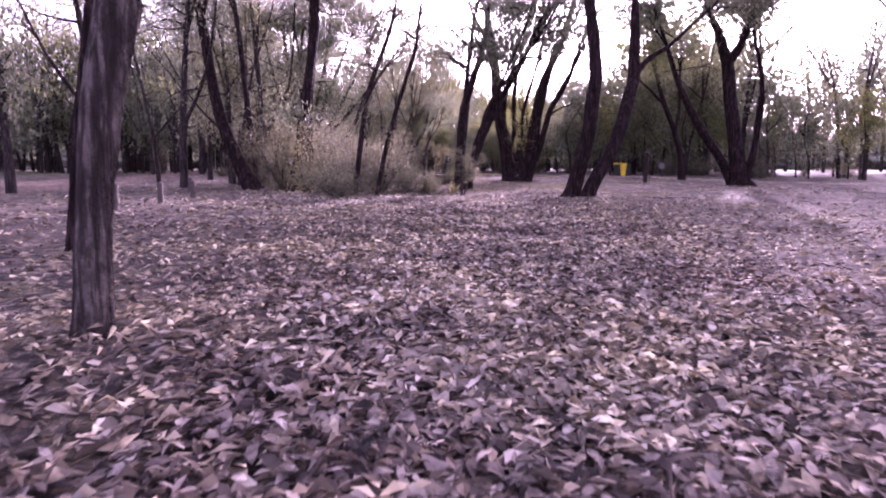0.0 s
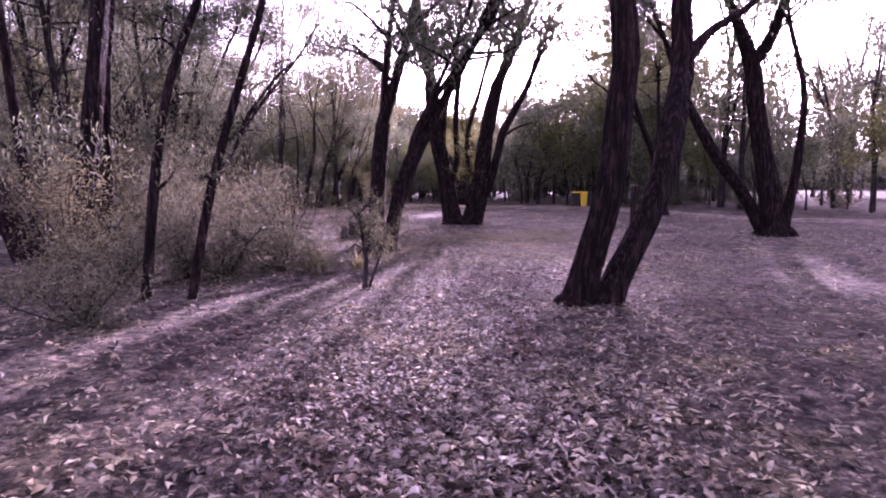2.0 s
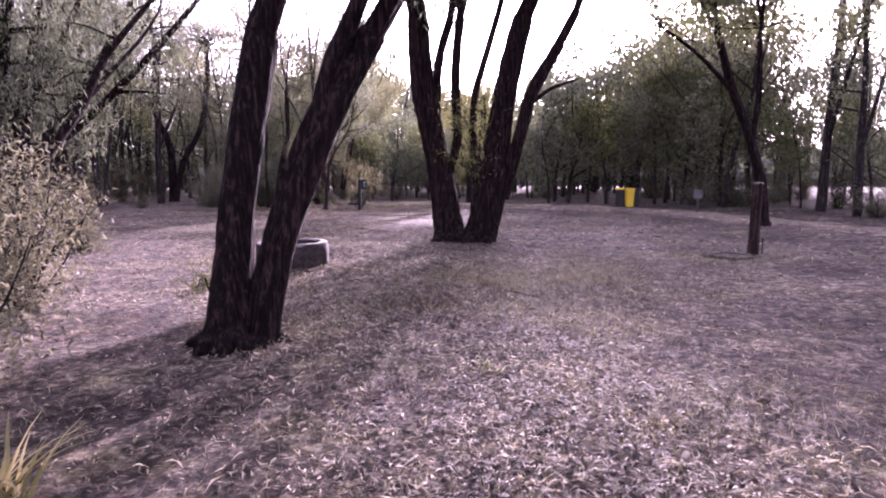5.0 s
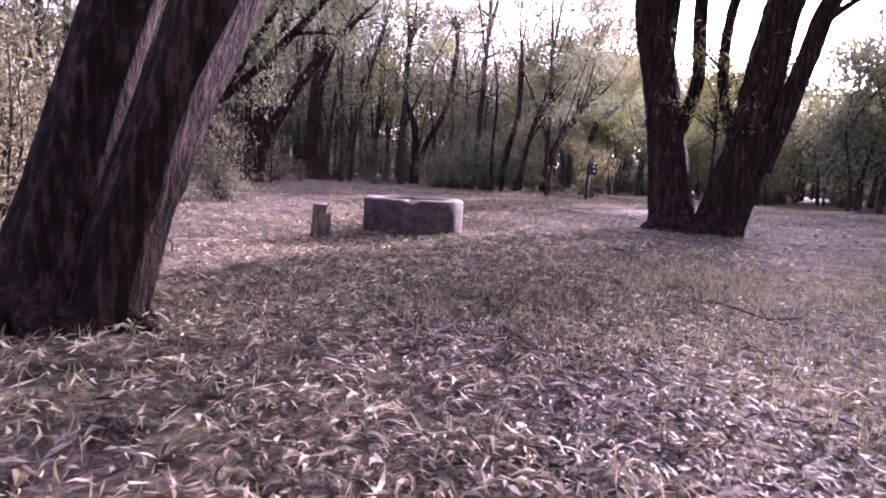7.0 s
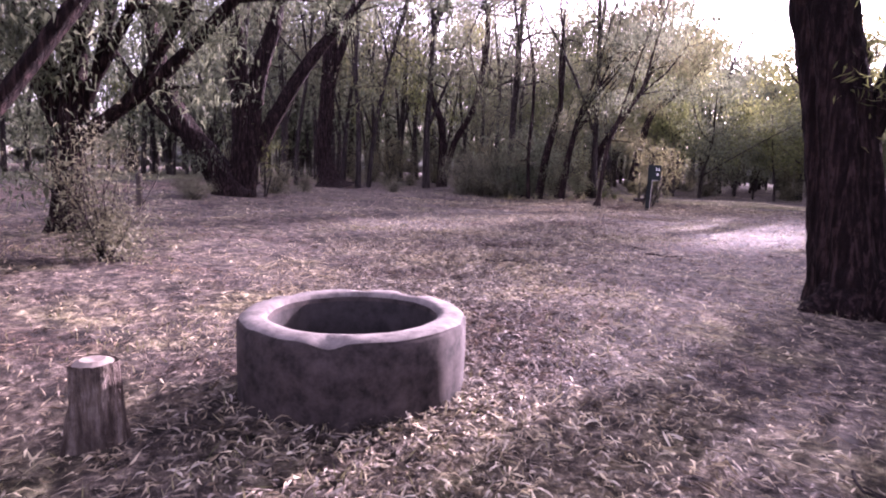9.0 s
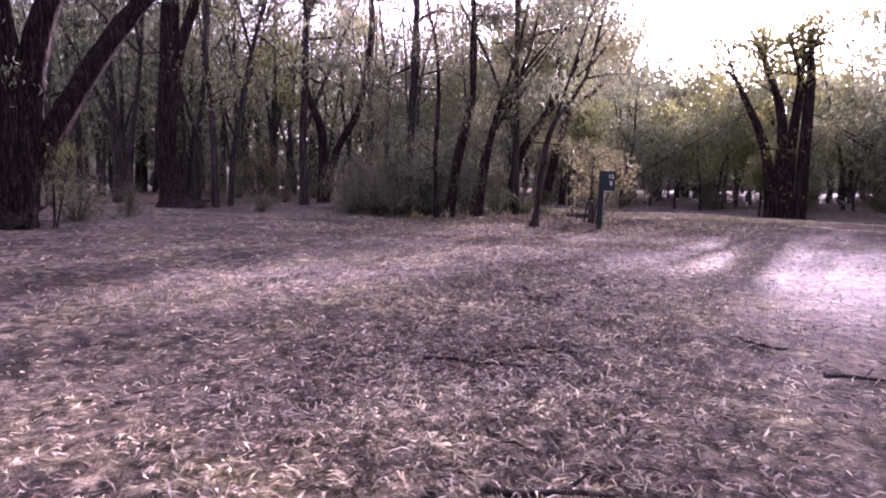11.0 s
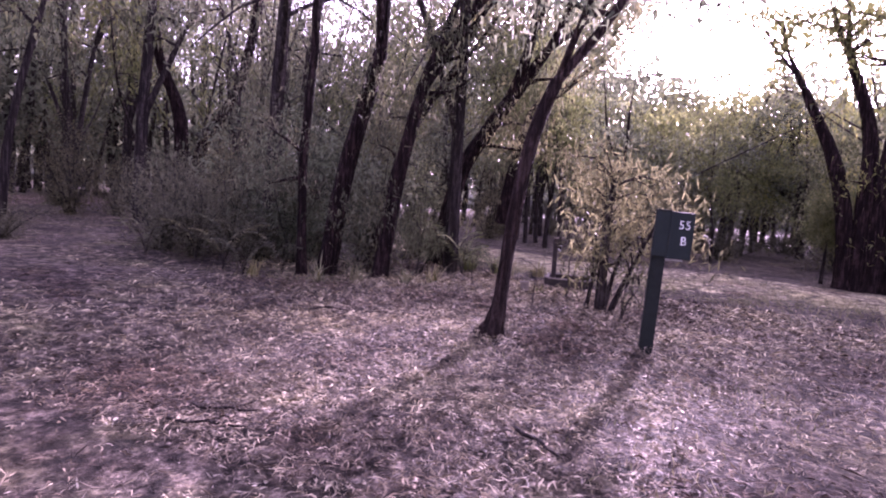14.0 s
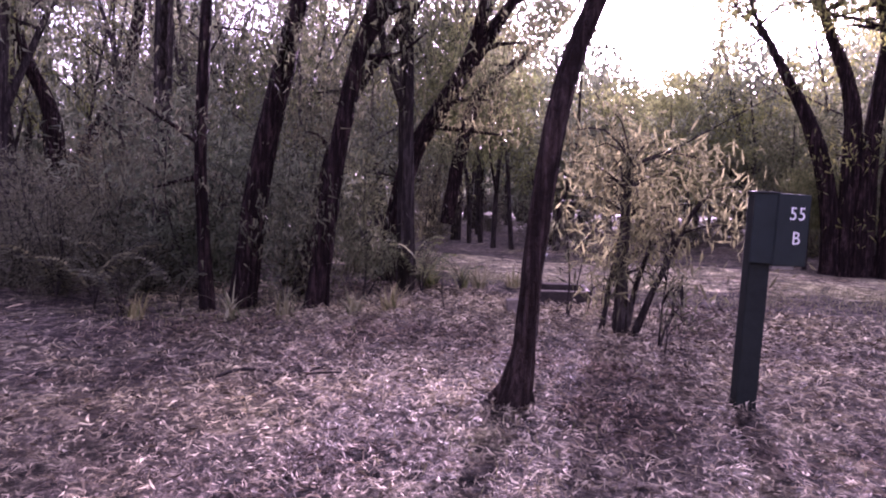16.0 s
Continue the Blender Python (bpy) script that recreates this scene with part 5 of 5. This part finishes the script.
sapling_bush((-7.23, 31.74), [[(0, 0, 0, 0.011), (0.02, 0.0, 0.4, 0.008), (-0.02, 0.02, 0.85, 0.004)], [(0, 0, 0, 0.008), (0.12, 0.0, 0.45, 0.006), (0.17, 0.02, 0.75, 0.003)]], 135, "thin bare twiggy seedling", 0.16, 0.4, LEAF_DRY, 3, 9)
sapling_bush((-6.33, 30.83), [[(0, 0, 0, 0.011), (0.05, 0.0, 0.2, 0.008), (0.18, 0.02, 0.42, 0.004)], [(0, 0, 0, 0.01), (0.02, 0.05, 0.4, 0.006), (0.07, 0.1, 0.8, 0.003)]], 136, "thin bare twiggy seedling", 0.18, 0.4, LEAF_DRY, 3, 9)

sapling_bush((-9.75, 32.05), [[(0, 0, 0, 0.014), (0.05, 0.0, 0.3, 0.01), (0.0, 0.05, 0.7, 0.004)], [(0.03, 0, 0, 0.012), (0.2, 0.05, 0.3, 0.008), (0.3, 0.08, 0.55, 0.004)]], 139, "low shrub with broad dull grey leaves", 0.28, 0.6, LEAF, 16, 34, 0.1)

sapling_bush((0.84, 10.36), [[(0, 0, 0, 0.01), (0.02, 0.0, 0.28, 0.007), (0.0, 0.02, 0.6, 0.003)], [(0.02, 0, 0, 0.008), (0.12, 0.02, 0.22, 0.006), (0.2, 0.03, 0.45, 0.003)], [(-0.02, 0, 0, 0.008), (-0.1, -0.04, 0.2, 0.006), (-0.16, -0.06, 0.4, 0.003)]], 137, "olive sucker shoots at the foot of the trunks", 0.14, 0.4, LEAF_OLIVE, 9, 26, 0.085)

sapling_bush((-15.5, 22.7), [[(0, 0, 0, 0.03), (0.05, 0.0, 0.9, 0.022), (-0.1, 0.05, 1.9, 0.008)], [(0.05, 0, 0, 0.02), (0.3, 0.05, 0.7, 0.015), (0.5, 0.1, 1.4, 0.006)]], 138, "leafy shoots growing from the foot of the old tree", 0.35, 1.2, LEAF_OLIVE, 8, 22)


def fern_tuft(base, seed, label, n=26, le=0.5, leaf=None):
    """A tuft of arching narrow blades."""
    rng = np.random.default_rng(seed)
    v, q = [], []
    for k in range(n):
        a, lean = rng.uniform(0, 2 * np.pi), rng.uniform(0.25, 1.0)
        l, w = le * rng.uniform(0.6, 1.2), 0.012 * rng.uniform(0.7, 1.6)
        d, s = np.array([math.cos(a), math.sin(a), 0]), np.array([-math.sin(a), math.cos(a), 0])
        o = rng.normal(0, 0.04, 3) * (1, 1, 0)
        for i, u in enumerate(np.linspace(0, 1, 5)):
            c = o + d * l * lean * u ** 1.3 + np.array([0, 0, l * (u - 0.55 * lean * u * u)])
            v += [c - s * w * (1 - u * 0.9), c + s * w * (1 - u * 0.9)]
        b = 10 * k
        q += [(b + 2 * i, b + 2 * i + 1, b + 2 * i + 3, b + 2 * i + 2) for i in range(4)]
    root = new("grass_tuft")
    root.location = (*base, float(gz(*base)))
    tagged(root, label, "grass tuft", "tufts of grass")
    shape("blade_mass", v, q, leaf or GRASS, root)
    root.children[0]["kind"] = "stuff"


fern_tuft((1.21, 6.8), 411, "tussock of dull dry grass at the edge of the scrub", 90, 0.62)
fern_tuft((0.85, 7.4), 412, "tussock of dull dry grass at the edge of the scrub", 70, 0.55)
fern_tuft((1.75, 7.3), 413, "tussock of dull dry grass at the edge of the scrub", 50, 0.4)
fern_tuft((1.0, 10.08), 414, "small fresh green weed at the foot of the trunks", 14, 0.16, LEAF_GREEN)
fern_tuft((1.05, 10.3), 418, "upright olive grass shoots at the foot of the trunks", 18, 0.5, LEAF_OLIVE)
fern_tuft((3.5, 9.7), 402, "small yellow-green seedling tuft in the litter", 12, 0.12, LEAF_LIGHT)
fern_tuft((-9.19, 32.9), 415, "tuft of upright dark green grass beside the track", 44, 0.5, LEAF_OLIVE)
fern_tuft((-8.8, 33.1), 416, "tuft of upright dark green grass beside the track", 30, 0.42, LEAF_OLIVE)
fern_tuft((-7.62, 31.85), 417, "low yellow-green tuft beside the timber stub", 26, 0.14, LEAF_LIGHT)
fern_tuft((-8.6, 33.2), 403, "tuft of dry pale grass at the edge of the track", 30, 0.45)
fern_tuft((-9.0, 31.2), 404, "tuft of dry pale grass among the trunks", 30, 0.4)
fern_tuft((-9.9, 30.6), 405, "tuft of dry pale grass among the trunks", 26, 0.4)
fern_tuft((-10.4, 30.4), 406, "tuft of dry pale grass among the trunks", 26, 0.45)
fern_tuft((-11.4, 30.2), 407, "tuft of dry pale grass among the trunks", 26, 0.4)
fern_tuft((-8.2, 33.6), 408, "tuft of dry pale grass at the edge of the track", 26, 0.35)
fern_tuft((-9.3, 30.9), 409, "tuft of dry pale grass among the trunks", 22, 0.35)


def timber_stub(base):
    """A short sawn end of timber standing in the litter."""
    root = new("timber_stub")
    root.matrix_basis = pose(*base, float(gz(*base)), 2, -3, 20)
    tagged(root, "short sawn stub of pale weathered timber in the litter", "timber stub")
    part("block", box(0.12, 0.1, 0.2, Matrix.Translation((0, 0, -0.04)), 0.01), TIMBER, root)


timber_stub((-7.78, 31.62))


def bracken(base, seed, label, fronds=7, le=0.8, leaf=None):
    """A bracken clump: arching stalks, each with pairs of narrow leaflets that shorten towards the tip."""
    rng = np.random.default_rng(seed)
    root = new("bracken_fern")
    root.location = (*base, float(gz(*base)))
    tagged(root, label, "fern", "bracken in the scrub")
    for k in range(fronds):
        a, l = 2 * math.pi * k / fronds + rng.uniform(-0.4, 0.4), le * rng.uniform(0.7, 1.15)
        out, side = np.array([math.cos(a), math.sin(a), 0.0]), np.array([-math.sin(a), math.cos(a), 0.0])
        u = np.linspace(0, 1, 9)
        line = out * (l * 0.6 * u ** 1.5)[:, None] + np.array([0, 0, 1.0]) * (l * (1.25 * u - 0.55 * u ** 2.6))[:, None]
        stalk = shape("frond", *tube([(*p, 0.006 * (1 - 0.7 * w)) for p, w in zip(line, u)], 4, 0.2, 0.0, rng), BARK_THIN, root, True)
        v, q = [], []
        for w in np.linspace(0.3, 0.98, 15):
            p = np.array([np.interp(w, u, line[:, i]) for i in range(3)])
            for turn in (-1, 1):
                tip = p + side * turn * 0.3 * l * (1.05 - w) + out * 0.07 * l * (1.1 - w) + np.array([0, 0, -0.03 * l + rng.normal(0, 0.01)])
                b = len(v)
                v += [p - out * 0.022 * l, (p + tip) / 2 + out * 0.024 * l, tip, (p + tip) / 2 - out * 0.024 * l]
                q.append((b, b + 1, b + 2, b + 3))
        tagged(shape("leaflet_mass", v, q, leaf or LEAF_DRY, stalk), kind="stuff")


for n, (x, y, l) in enumerate(((-12.2, 30.4, 0.9), (-11.6, 30.2, 0.7), (-13.0, 30.6, 0.9), (-11.35, 30.75, 0.8), (-10.35, 31.6, 0.75), (-12.6, 31.0, 1.0), (-13.8, 30.3, 0.8), (-10.0, 30.75, 0.55))):
    bracken((x, y), 500 + n, "dull olive bracken fern growing among the dark trunks", 6 + n % 3, l)
for n, (x, y, l) in enumerate(((-9.1, 32.4, 0.9), (-8.75, 32.9, 0.6), (-9.5, 33.0, 1.0))):
    bracken((x, y), 520 + n, "yellow-green bracken fern growing among the dark trunks", 6, l, LEAF_LIGHT)


def bare_seedling(base, seed, height):
    """A leafless upright seedling stem with a few thin side twigs."""
    rng = np.random.default_rng(seed)
    root = new("bare_seedling")
    root.location = (*base, float(gz(*base)))
    tagged(root, "thin leafless seedling stem standing in the litter", "seedling", "bare seedlings by the post")
    line = [(0, 0, -0.04, 0.007), (rng.normal(0, 0.03), rng.normal(0, 0.03), height * 0.5, 0.006), (rng.normal(0, 0.07), rng.normal(0, 0.07), height, 0.003)]
    stem = shape("stem", *tube(line, 5, 0.1, 0.05, rng), BARK_THIN, root, True)
    lines, _ = twigs_from(line, rng, 4, 0.22, 0.6, 0.002)
    for row in lines:
        shape("side_twig", *tube(row, 4, 0.1, 0.0, rng), BARK_THIN, stem, True)


for n, (x, y, h) in enumerate(((-7.05, 31.9, 0.6), (-6.95, 32.6, 0.5), (-7.35, 30.6, 0.5), (-6.3, 30.5, 0.35), (-8.45, 31.4, 0.4))):
    bare_seedling((x, y), 610 + n, h)
